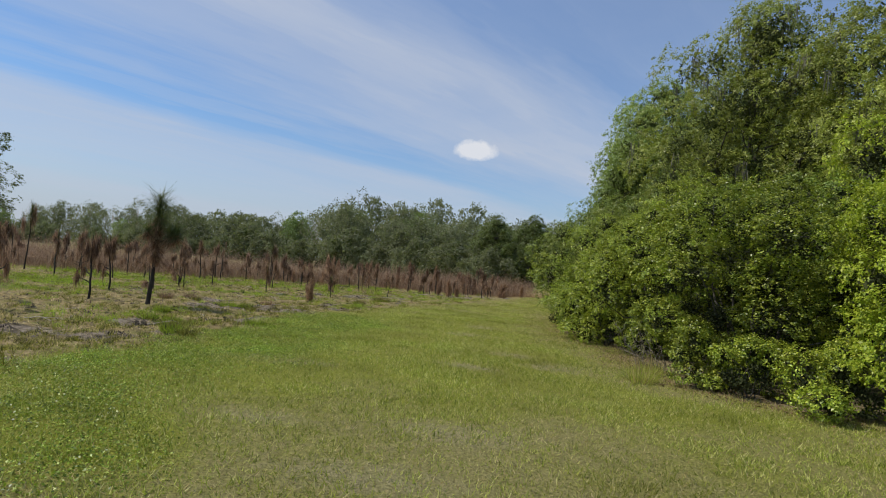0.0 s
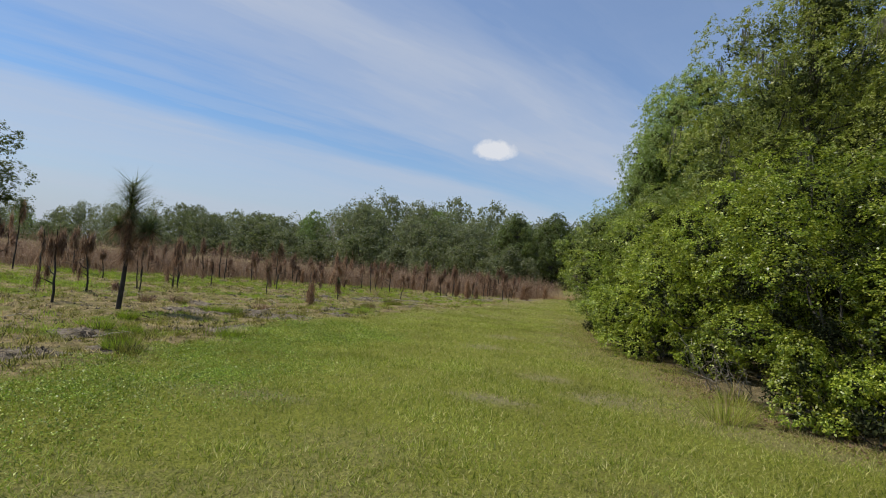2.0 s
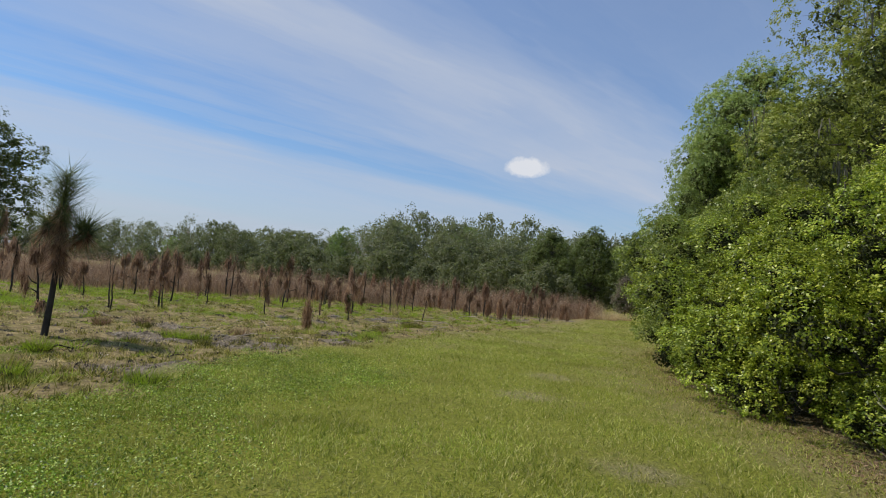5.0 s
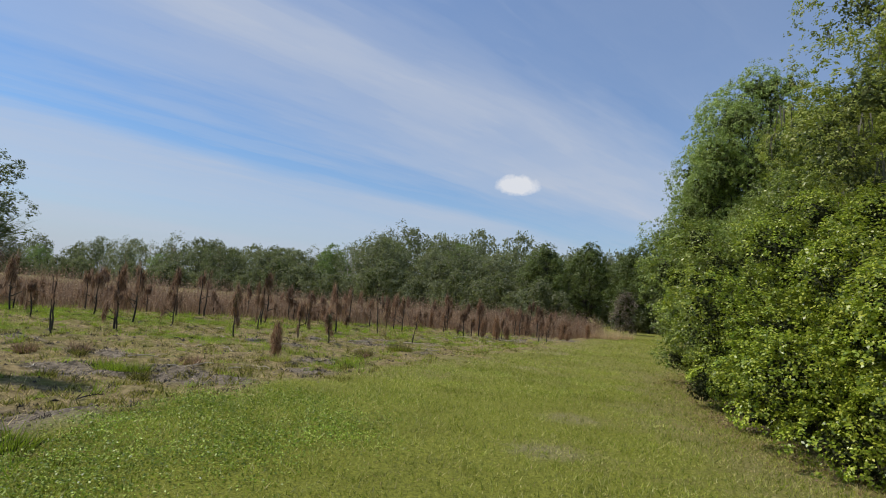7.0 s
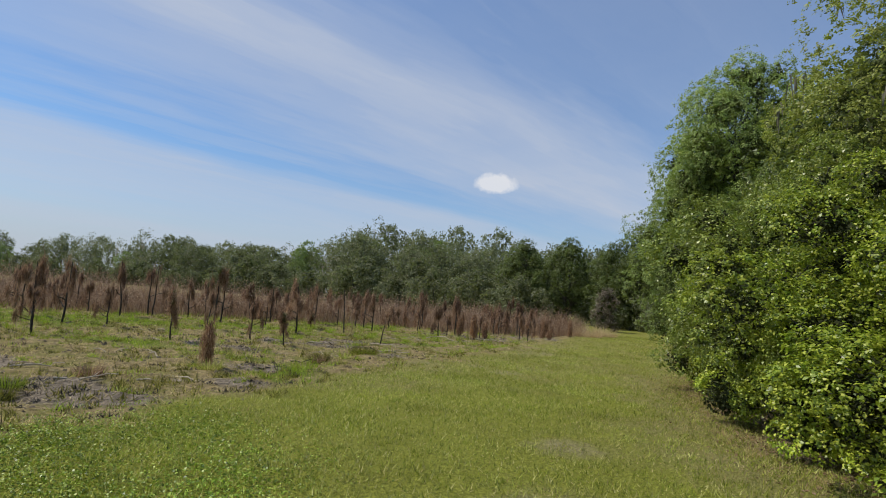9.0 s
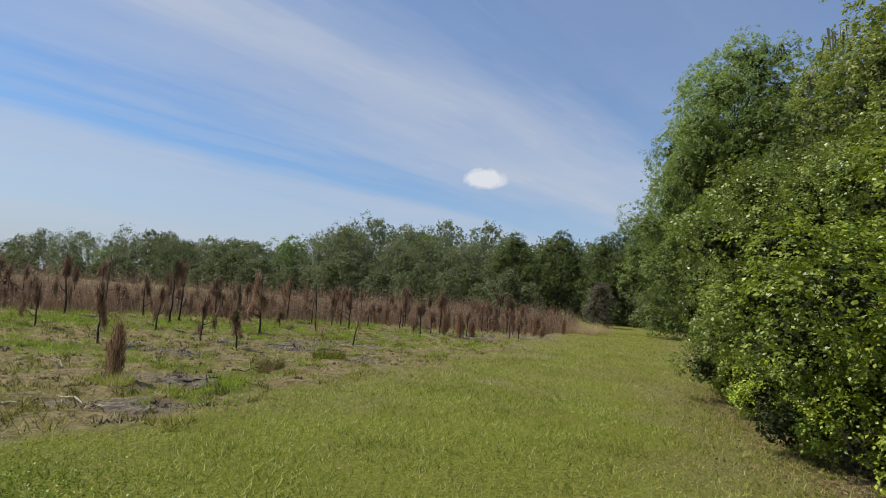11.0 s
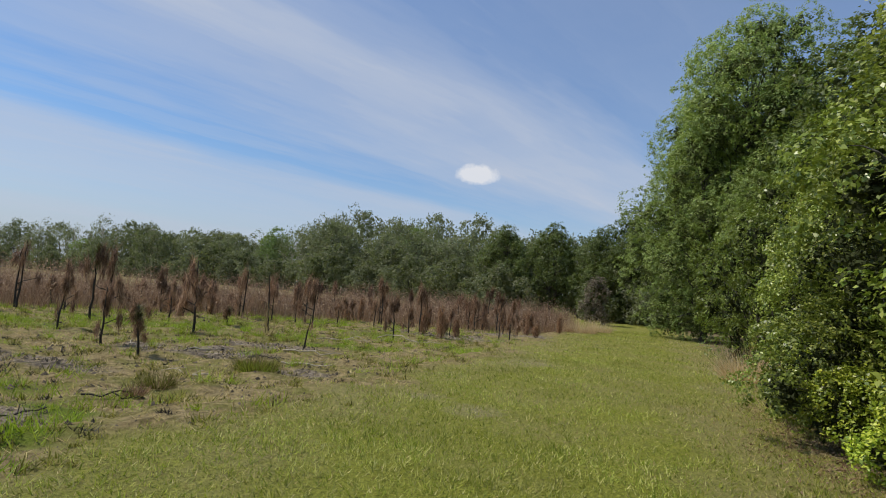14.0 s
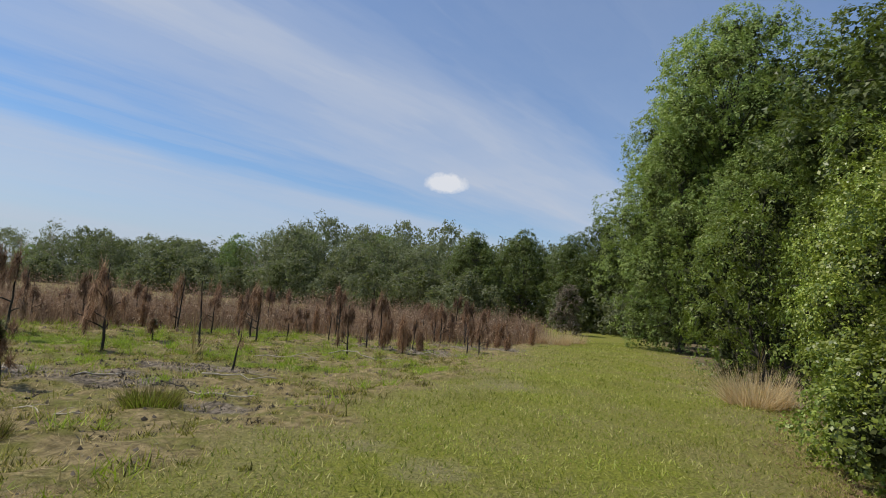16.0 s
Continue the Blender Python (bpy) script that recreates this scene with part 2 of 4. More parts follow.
M_RUST_PALE = dry_material("faded_needle", [(0.11, 0.06, 0.035), (0.27, 0.155, 0.088), (0.42, 0.27, 0.16), (0.58, 0.40, 0.25)], 0.8, 0.42)
M_PINE = leaf_material("pine_needle", [(0.06, 0.08, 0.03), (0.10, 0.12, 0.05), (0.14, 0.15, 0.06)], 0.2, 0.45)
M_BRUSH = dry_material("dead_brush", [(0.20, 0.125, 0.078), (0.32, 0.21, 0.135), (0.41, 0.285, 0.185), (0.54, 0.40, 0.27)], 0.85, 0.36)
M_CHAR = bark_material("charred_bark", (0.012, 0.010, 0.009), (0.06, 0.048, 0.04), 16.0)
M_BARK = bark_material("bark", (0.035, 0.03, 0.024), (0.11, 0.095, 0.08))
M_GREYWOOD = bark_material("grey_wood", (0.36, 0.30, 0.22), (0.66, 0.58, 0.45), 22.0)
M_PALE_STRAW = dry_material("pale_straw", [(0.55, 0.41, 0.20), (0.70, 0.55, 0.31), (0.80, 0.67, 0.43)], 0.85, 0.5)
# leaves inside the crowns, darkened as painted shade; trees get a paler set
M_INNER_SHADE = dry_material("inner_shade_leaf", [(0.025, 0.03, 0.012), (0.045, 0.055, 0.018), (0.075, 0.085, 0.03)], 0.9, 0.1)
M_INNER_TREE_SHADE = dry_material("shaded_tree_leaf", [(0.07, 0.09, 0.028), (0.11, 0.135, 0.042), (0.155, 0.18, 0.06)], 0.85, 0.2)
M_TWIG = bark_material("dead_twig", (0.16, 0.135, 0.10), (0.40, 0.35, 0.28), 22.0)
M_SEDGE = dry_material("withered_bush", [(0.17, 0.14, 0.10), (0.27, 0.225, 0.165), (0.37, 0.315, 0.235)], 0.85, 0.3)
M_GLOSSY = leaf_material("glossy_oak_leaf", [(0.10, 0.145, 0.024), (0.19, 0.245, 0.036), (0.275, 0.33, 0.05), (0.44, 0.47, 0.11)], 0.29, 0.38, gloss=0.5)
M_LITTER = dry_material("fallen_leaf", [(0.12, 0.07, 0.04), (0.24, 0.15, 0.085), (0.36, 0.26, 0.16)])
M_CLOD = dry_material("clod", [(0.04, 0.032, 0.022), (0.085, 0.07, 0.048), (0.16, 0.13, 0.095)], 0.95, 0.0)
M_MOSS = dry_material("hanging_moss", [(0.13, 0.125, 0.09), (0.20, 0.19, 0.14)], 0.9, 0.2)


# ---- mesh helpers ----
def mesh_from(name, verts, faces, mat):
    """One mesh from arrays of corners and equal-sided faces."""
    verts, faces = np.asarray(verts, dtype=np.float32), np.asarray(faces, dtype=np.int32)
    me = bpy.data.meshes.new(name)
    me.vertices.add(len(verts))
    me.vertices.foreach_set("co", verts.ravel())
    me.loops.add(faces.size)
    me.loops.foreach_set("vertex_index", faces.ravel())
    me.polygons.add(len(faces))
    me.polygons.foreach_set("loop_start", np.arange(0, faces.size, faces.shape[1], dtype=np.int32))
    me.update(calc_edges=True)
    me.validate()
    me.materials.append(mat)
    return me


def part(name, me, parent, label=""):
    ob = new(name, me)
    ob.parent = parent
    return tagged(ob, label=label)


def unit(a):
    return a / np.maximum(np.linalg.norm(a, axis=1, keepdims=True), 1e-6)


def tubes(lines, sides=7, smooth=True):
    """Round tapered limbs: each line is a list of (point, radius)."""
    verts, faces = [], []
    for line in lines:
        base = len(verts)
        for i, (p, r) in enumerate(line):
            p = Vector(p)
            a = Vector(line[max(0, i - 1)][0])
            b = Vector(line[min(len(line) - 1, i + 1)][0])
            axis = (b - a).normalized()
            x = axis.orthogonal().normalized()
            y = axis.cross(x)
            for k in range(sides):
                w = 2 * math.pi * k / sides
                verts.append(p + (x * math.cos(w) + y * math.sin(w)) * r)
        for i in range(len(line) - 1):
            for k in range(sides):
                j = (k + 1) % sides
                faces.append((base + i * sides + k, base + i * sides + j, base + (i + 1) * sides + j, base + (i + 1) * sides + k))
    return np.array([tuple(v) for v in verts]), np.array(faces)


def bent(rng, a, b, r0, r1, steps=5, wob=0.08):
    """A crooked limb from a to b."""
    a, b = np.array(a, float), np.array(b, float)
    size = np.linalg.norm(b - a)
    out = []
    for i in range(steps + 1):
        f = i / steps
        p = a + (b - a) * f
        if 0 < i < steps:
            p = p + rng.normal(0, wob * size / steps * 2, 3)
        out.append((tuple(p), r0 + (r1 - r0) * f))
    return out


def leaf_quads(rng, at, outward, length, ratio=0.5, spread=0.9, simple=False):
    """Folded diamond leaves (or simple pointed ones, for far crowns) at the points, turned outward and up, with scatter."""
    m = len(at)
    nrm = unit(outward + np.array([0, 0, 0.35]) + rng.normal(0, spread, (m, 3)))
    u = unit(np.cross(nrm, rng.normal(0, 1, (m, 3))))
    v = np.cross(nrm, u)
    size = (length * rng.uniform(0.65, 1.3, m))[:, None]
    if simple:
        verts = np.stack([at - u * size / 2 - v * size * ratio / 2, at - u * size / 2 + v * size * ratio / 2, at + u * size / 2], 1).reshape(-1, 3)
        return verts, np.arange(3 * m).reshape(-1, 3)
    fold = nrm * size * ratio * 0.18
    verts = np.stack([at - u * size / 2, at + v * size * ratio / 2 + fold, at + u * size / 2 - fold * 0.5, at - v * size * ratio / 2 + fold], 1).reshape(-1, 3)
    return verts, np.arange(4 * m).reshape(-1, 4)


def blades(rng, base, height, width, lean=0.35, droop=0.0, way=None):
    """Single tapered blades standing on the points."""
    m = len(base)
    ang = rng.uniform(0, 2 * np.pi, m)
    side = np.stack([np.cos(ang), np.sin(ang), np.zeros(m)], 1) * (np.asarray(width) * rng.uniform(0.7, 1.3, m))[:, None] / 2
    if way is None:
        way = np.stack([rng.normal(0, lean, m), rng.normal(0, lean, m), np.ones(m)], 1)
    tip = base + unit(way) * (np.asarray(height) * rng.uniform(0.5, 1.25, m))[:, None]
    tip[:, 2] -= droop
    return np.stack([base - side, base + side, tip], 1).reshape(-1, 3), np.arange(3 * m).reshape(-1, 3)


def lobe_points(rng, lobes, count, shell=0.35, leaf=0.06, per=14, under=0.25):
    """Leaves in sprigs on the skins of many overlapping lobes (x, y, z, r, squash): thick above, thin underneath, none deep inside another lobe."""
    lobes = np.array(lobes)
    area = lobes[:, 3] ** 2
    tries = int(count / per * 1.9)
    pick = rng.choice(len(lobes), tries, p=area / area.sum())
    d = unit(rng.normal(0, 1, (tries, 3)))
    lump = np.sin(d[:, 0] * 6 + pick) * np.sin(d[:, 1] * 5 + pick * 2.1) + np.sin(d[:, 2] * 7 + pick * 0.7)
    depth = 1 - np.abs(rng.normal(0, shell * 0.4, tries)).clip(0, 0.6)
    reach = np.where(rng.uniform(0, 1, tries) < 0.10, rng.uniform(0.05, 0.30, tries), 0)
    off = d * (lobes[pick, 3] * (depth * (1 + 0.12 * lump) + reach))[:, None]
    off[:, 2] *= lobes[pick, 4]
    at = lobes[pick, :3] + off
    keep = (d[:, 2] > -0.25) | (rng.uniform(0, 1, tries) < under)
    keep &= (lump > -1.15) | (rng.uniform(0, 1, tries) < 0.35)
    for x, y, z, rr, sq in lobes:
        keep &= np.linalg.norm((at - (x, y, z)) / (rr, rr, rr * sq), axis=1) > 0.66
    at, d = at[keep][: count // per], d[keep][: count // per]
    axis = unit(d + np.array([0, 0, 0.45]) + rng.normal(0, 0.35, d.shape))
    size = np.repeat(leaf * rng.uniform(1.2, 2.6, len(at)), per)[:, None]
    axis, at = np.repeat(axis, per, 0), np.repeat(at, per, 0)
    ball = rng.normal(0, 1, at.shape)
    ball = unit(ball) * rng.uniform(0.25, 1.0, (len(at), 1))
    ball -= axis * np.minimum(0, (ball * axis).sum(1, keepdims=True)) * 0.7
    return at + ball * size, unit(axis * 0.9 + ball * 0.7)


def crown_lobes(rng, r, low, high, count, lobe, widest=0.4, foot=0.3):
    """Lobes spread over the skin of a crown of radius r between two heights, some inside it."""
    out = []
    phase = rng.uniform(0, 6.28)
    for i in range(count):
        f = (i + 0.5) / count
        s = lobe * rng.uniform(0.65, 1.3)
        if f < widest:
            p = foot + (1 - foot) * math.sin(math.pi / 2 * f / widest)
        else:
            p = (1 - ((f - widest) / (1 - widest)) ** 2.3) ** 0.6
        w = i * 2.39996 + rng.normal(0, 0.4)
        swell = 1 + 0.17 * math.sin(3 * w + 2.2 * f + phase) + 0.09 * math.sin(5 * w - 5 * f)
        d = max(0.0, r * p * swell - s * 0.75) * rng.uniform(0.85, 1.08)
        if rng.uniform() < 0.22:
            d *= rng.uniform(0.2, 0.75)
        z = low + s * 0.5 + (high - low - 1.3 * s) * f + rng.normal(0, 0.25 * lobe)
        out.append((d * math.cos(w), d * math.sin(w), max(z, s * 0.55), s, rng.uniform(0.8, 1.2)))
    return out


def tree_mesh(seed, r, h, low, count, lobe, leaves, leaf, mat, bark, trunk_r, moss=0, ratio=0.5, stems=1, core=0.12, widest=0.4, foot=0.3, shell=0.4, twigs=1, sides=5, spread=0.42, simple=False, inner=1.7, gap=0.0, per=14, under=0.42):
    """The meshes of one tree or shrub standing at the origin: its wood, its leaves and its moss."""
    rng = np.random.default_rng(seed)
    whole = crown_lobes(rng, r, low, h, count, lobe, widest, foot)
    lobes = [b for b in whole if rng.uniform() >= gap and not (gap and b[2] < 0.58 * h and math.sin(1.7 * b[0] + seed) * math.sin(2.0 * b[2] + 1.5 * b[1]) > (0.42 if gap < 0.2 else 0.30))]
    groups, tops = [], []
    for s in range(stems):
        w = rng.uniform(0, 6.28) if stems == 1 else 6.28 * s / stems + rng.uniform(-0.3, 0.3)
        out = 0.0 if stems == 1 else r * 0.3
        foot = (out * 0.4 * math.cos(w), out * 0.4 * math.sin(w), -0.15)
        tip = (out * math.cos(w) + rng.normal(0, 0.1), out * math.sin(w) + rng.normal(0, 0.1), h * (0.72 if stems == 1 else 0.55))
        line = bent(rng, foot, tip, trunk_r, trunk_r * 0.25, 7, 0.10)
        line[0] = (line[0][0], trunk_r * 1.35)
        groups.append([line])
        tops.append(line)
    for x, y, z, s, q in (lobes if twigs else lobes[::5]):
        near = min(range(stems), key=lambda i: math.hypot(tops[i][-1][0][0] - x, tops[i][-1][0][1] - y))
        line = tops[near]
        zs = [p[0][2] for p in line]
        k = int(np.argmin(np.abs(np.array(zs) - max(0.25 * z, z - 0.55 * math.hypot(x, y) - 0.3 * s))))
        k = max(1, min(k, len(line) - 2))
        mid = (x * 0.85, y * 0.85, z)
        groups[near].append(bent(rng, line[k][0], mid, line[k][1] * 0.5, 0.010 + trunk_r * 0.04, 4, 0.14))
        for _ in range(twigs):
            e = np.array((x, y, z)) + unit(rng.normal(0, 1, (1, 3)))[0] * s * 0.65
            groups[near].append(bent(rng, mid, e, 0.008 + trunk_r * 0.04, 0.003, 3, 0.2))
    wood = []
    for lines in groups:
        wv, wf = tubes(lines, sides)
        me = mesh_from("wood", wv, wf, bark)
        me.polygons.foreach_set("use_smooth", np.ones(len(me.polygons), bool))
        wood.append(me)
    at, out = lobe_points(rng, lobes, leaves, shell, leaf, per, under)
    ok = at[:, 2] > 0.05
    lv, lf = leaf_quads(rng, at[ok], out[ok], leaf, ratio, spread, simple)
    shade_core = None
    # inner leaves whose dark colour stands for the shade in the crown's gaps
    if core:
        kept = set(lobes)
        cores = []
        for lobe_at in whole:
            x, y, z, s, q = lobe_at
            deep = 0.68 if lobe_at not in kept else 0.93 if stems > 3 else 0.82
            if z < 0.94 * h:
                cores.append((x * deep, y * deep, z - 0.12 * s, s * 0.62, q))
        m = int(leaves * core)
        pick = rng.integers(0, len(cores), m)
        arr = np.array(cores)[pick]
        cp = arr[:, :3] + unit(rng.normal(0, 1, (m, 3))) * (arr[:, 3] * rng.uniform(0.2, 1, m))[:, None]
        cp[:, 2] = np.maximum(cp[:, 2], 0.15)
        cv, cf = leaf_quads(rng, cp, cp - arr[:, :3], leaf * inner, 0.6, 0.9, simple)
        shade_core = mesh_from("inner_foliage", cv, cf, M_INNER_SHADE if stems > 3 else M_INNER_TREE_SHADE)
    crown = mesh_from("crown", lv, lf, mat)
    hang = None
    if moss:
        pick = rng.integers(0, len(at), moss)
        base = at[pick] * np.array([0.98, 0.98, 1.0])
        k = 9
        base = np.repeat(base, k, 0) + rng.normal(0, 0.10, (moss * k, 3))
        way = np.stack([rng.normal(0, 0.08, len(base)), rng.normal(0, 0.08, len(base)), -np.ones(len(base))], 1)
        bv, bf = blades(rng, base, np.full(len(base), 0.75), np.full(len(base), 0.05), way=way)
        hang = mesh_from("moss", bv, bf, M_MOSS)
    return wood, crown, hang, shade_core


def plant(name, meshes, x, y, turn, label, category, group, size=1.0, wood_name="trunk", tall=1.0):
    top = new(name)
    top.empty_display_size = 0.3
    top.matrix_world = Matrix.LocRotScale((x, y, 0), Euler((0, 0, turn)), (size, size, size * tall))
    tagged(top, label, category, group)
    for wood in meshes[0]:
        part(wood_name, wood, top)
    part("crown", meshes[1], top)
    if meshes[3]:
        part("inner_foliage", meshes[3], top, "inner leaves coloured dark for the shade inside the crown")
    if meshes[2]:
        part("moss", meshes[2], top, "grey hanging moss strands")
    return top


# ---- ground ----
def ease(a, b, v):
    f = np.clip((v - a) / (b - a), 0, 1)
    return f * f * (3 - 2 * f)


LAWN_Y = [-60, 5, 6.6, 8, 10, 13, 15, 16.5, 18, 19.5, 21.5, 24, 27, 30, 35, 38, 44, 48, 56, 62, 66]
LAWN_X = [-2.6, -2.9, -3.2, -3.5, -3.6, -3.6, -4.0, -4.2, -4.4, -3.8, -3.4, -3.1, -2.4, -1.9, -1.2, -0.8, 0.1, 0.6, 1.5, 1.0, -4.0]
HEDGE_Y = [-60, 6, 9.6, 10.7, 12.0, 14, 16, 17, 18.3, 20, 25, 28, 31, 38, 44, 55, 75]
HEDGE_X = [9.0, 8.6, 7.2, 5.6, 4.7, 4.1, 3.9, 3.4, 3.0, 2.7, 2.7, 3.3, 4.5, 5.0, 5.7, 7.4, 10.2]
SAND = [(-6.3, 9.8, 1.3, 0.5), (-5.1, 10.1, 1.0, 0.5), (-3.7, 7.1, 0.7, 0.4), (-6.1, 12.2, 1.0, 0.45), (-4.2, 11.2, 0.9, 0.4), (-4.8, 14.3, 1.3, 0.7),
        (-6.4, 18.2, 1.7, 1.0), (-5.1, 17.8, 1.1, 0.7), (-7.8, 17.4, 1.2, 0.6), (-9.7, 19.7, 1.3, 0.6), (-4.9, 20.0, 1.1, 0.5), (-5.9, 22.3, 1.2, 0.5),
        (-7.6, 28.5, 2.2, 0.9), (-6.9, 30.7, 1.6, 0.8), (-4.3, 27.2, 0.6, 0.4),
        (-8.6, 25.4, 2.0, 0.6), (-4.4, 39.5, 3.0, 1.2), (-2.0, 43.5, 2.5, 1.4), (-12.5, 20.0, 1.0, 0.5)]
WORN = [(0.1, 6.5, 0.9, 0.4), (2.1, 6.8, 1.2, 0.6), (1.7, 5.3, 1.2, 0.5), (3.3, 12.3, 0.7, 0.5), (2.2, 13.0, 0.6, 0.4), (3.0, 11.9, 0.8, 0.5), (0.6, 16.2, 0.6, 0.5),
        (0.7, 18.3, 0.6, 0.5), (-0.9, 25.1, 0.6, 0.6), (-1.7, 25.6, 0.5, 0.4), (-0.5, 32.0, 1.0, 1.6), (-0.8, 9.5, 0.8, 0.4), (1.6, 10.9, 0.8, 0.4)]
LIME = [(-17.0, 20.8, 5.0, 2.2), (-14.9, 17.0, 2.5, 1.1), (-6.7, 11.7, 1.0, 0.45), (-18.0, 27.0, 5.0, 2.0), (-7.6, 14.4, 0.8, 0.5), (-5.6, 12.8, 1.2, 0.6),
        (-4.7, 21.6, 1.0, 0.5), (-22.7, 28.2, 4.0, 2.5), (-3.3, 13.2, 0.9, 0.4), (-7.3, 23.7, 1.2, 0.5), (-5.4, 22.9, 0.9, 0.4), (-4.1, 20.7, 0.8, 0.3),
        (-16.0, 30.0, 5.0, 1.8), (-12.8, 33.2, 4.0, 1.6), (-12.1, 41.1, 4.0, 2.0), (-5.9, 32.2, 2.0, 0.8), (-11.0, 24.0, 2.5, 1.0)]


def spots(x, y, rows):
    v = np.zeros_like(x)
    for a, b, rx, ry in rows:
        v = np.maximum(v, np.exp(-(((x - a) / rx) ** 2 + ((y - b) / ry) ** 2)))
    return v


def zones(x, y):
    """How much mown turf, bare sand, lime regrowth and leaf litter there is at points of the ground."""
    left = np.interp(y, LAWN_Y, LAWN_X)
    right = np.interp(y, HEDGE_Y, HEDGE_X)
    wave = 0.35 * np.sin(y * 1.3 + np.sin(y * 0.5) * 2) + 0.2 * np.sin(y * 3.1 + x)
    lawn = ease(-0.9, 0.7, x - left + wave)
    litter = ease(-0.2, 0.9, x - right + 0.3 * np.sin(y * 2.3) - 0.25)
    field = 1 - lawn
    bare = np.maximum(spots(x, y, SAND) * ease(0.0, 0.6, field + 0.25), 0.55 * spots(x, y, WORN))
    lime = ease(27, 31, y - 0.35 * x - 3.0 + np.sin(x * 0.7)) * ease(46, 38, y) * field * 0.5 * (0.7 + 0.5 * np.sin(x * 1.1 + y * 0.4) * np.sin(y * 0.9))
    lime = np.maximum(lime, spots(x, y, LIME) * 0.85 * ease(0.0, 0.5, field))
    return lawn, bare, lime, litter


def dryness(x, y):
    """How far the turf has turned to straw: by the start, along the shrubs, at the field's edge and in worn spots."""
    left = np.interp(y, LAWN_Y, LAWN_X)
    right = np.interp(y, HEDGE_Y, HEDGE_X)
    start = ease(10.5, 6.0, y) * ease(-1.4, 0.6, x + 0.5 * np.sin(y * 2.1))
    margin = ease(-1.9, -0.4, x - right + 0.3 * np.sin(y * 1.7))
    verge = 0.8 * ease(2.4, 0.4, x - left) * ease(18.5, 22, y)
    far = 0.45 * ease(20, 27, y)
    patch = 0.30 * np.sin(x * 1.9 + 1.6 * np.sin(y * 1.1)) * np.sin(y * 1.6 + x * 0.7)
    return np.clip(np.maximum.reduce([start, margin, verge, far, spots(x, y, WORN)]) + patch, 0, 1)


def relief(x, y):
    left = np.interp(y, LAWN_Y, LAWN_X)
    rough = ease(0.8, -0.6, x - left)
    dip = -0.13 * ease(0.2, -2.2, x - left) * ease(60, 46, y) * ease(-58, -48, x)
    return dip + 0.03 * np.sin(x * 0.9 + 1.0) * np.sin(y * 0.7) + rough * (0.05 * np.sin(x * 3.1 + y * 1.7) * np.sin(y * 2.6 - x) + 0.035 * np.sin(x * 6.3 + np.sin(y * 2)) * np.sin(y * 5.4 + x * 2))


def build_ground():
    xs = np.unique(np.concatenate([np.linspace(-2500, -80, 10), np.linspace(-80, -26, 28), np.arange(-26, 9, 0.28), np.linspace(9, 40, 24), np.linspace(40, 2500, 10)]).round(3))
    ys = np.unique(np.concatenate([np.linspace(-2500, -20, 8), np.linspace(-20, 0, 10), np.arange(0, 52, 0.28), np.linspace(52, 120, 60), np.linspace(120, 2500, 12)]).round(3))
    X, Y = np.meshgrid(xs, ys)
    x, y = X.ravel(), Y.ravel()
    z = relief(x, y) * (np.abs(x) < 60) * (np.abs(y) < 100)
    i = np.arange(len(x)).reshape(X.shape)
    faces = np.stack([i[:-1, :-1], i[:-1, 1:], i[1:, 1:], i[1:, :-1]], -1).reshape(-1, 4)
    me = mesh_from("ground", np.stack([x, y, z], 1), faces, M_GROUND)
    me.polygons.foreach_set("use_smooth", np.ones(len(me.polygons), bool))
    for name, value in zip(("lawn", "bare", "lime", "litter", "dry"), (*zones(x, y), dryness(x, y))):
        me.attributes.new(name, "FLOAT", "POINT").data.foreach_set("value", value.astype(np.float32))
    tagged(new("ground", me), "mown green turf beside a scorched sandy field", "ground", kind="structure")


build_ground()


# ---- grass and litter ----
def scatter(rng, count, x0, x1, y0, y1):
    return rng.uniform(x0, x1, count), rng.uniform(y0, y1, count)


def on_ground(x, y):
    return np.stack([x, y, relief(x, y) - 0.004], 1)


def stuff(name, me, label, category):
    tagged(new(name, me), label, category, kind="stuff")


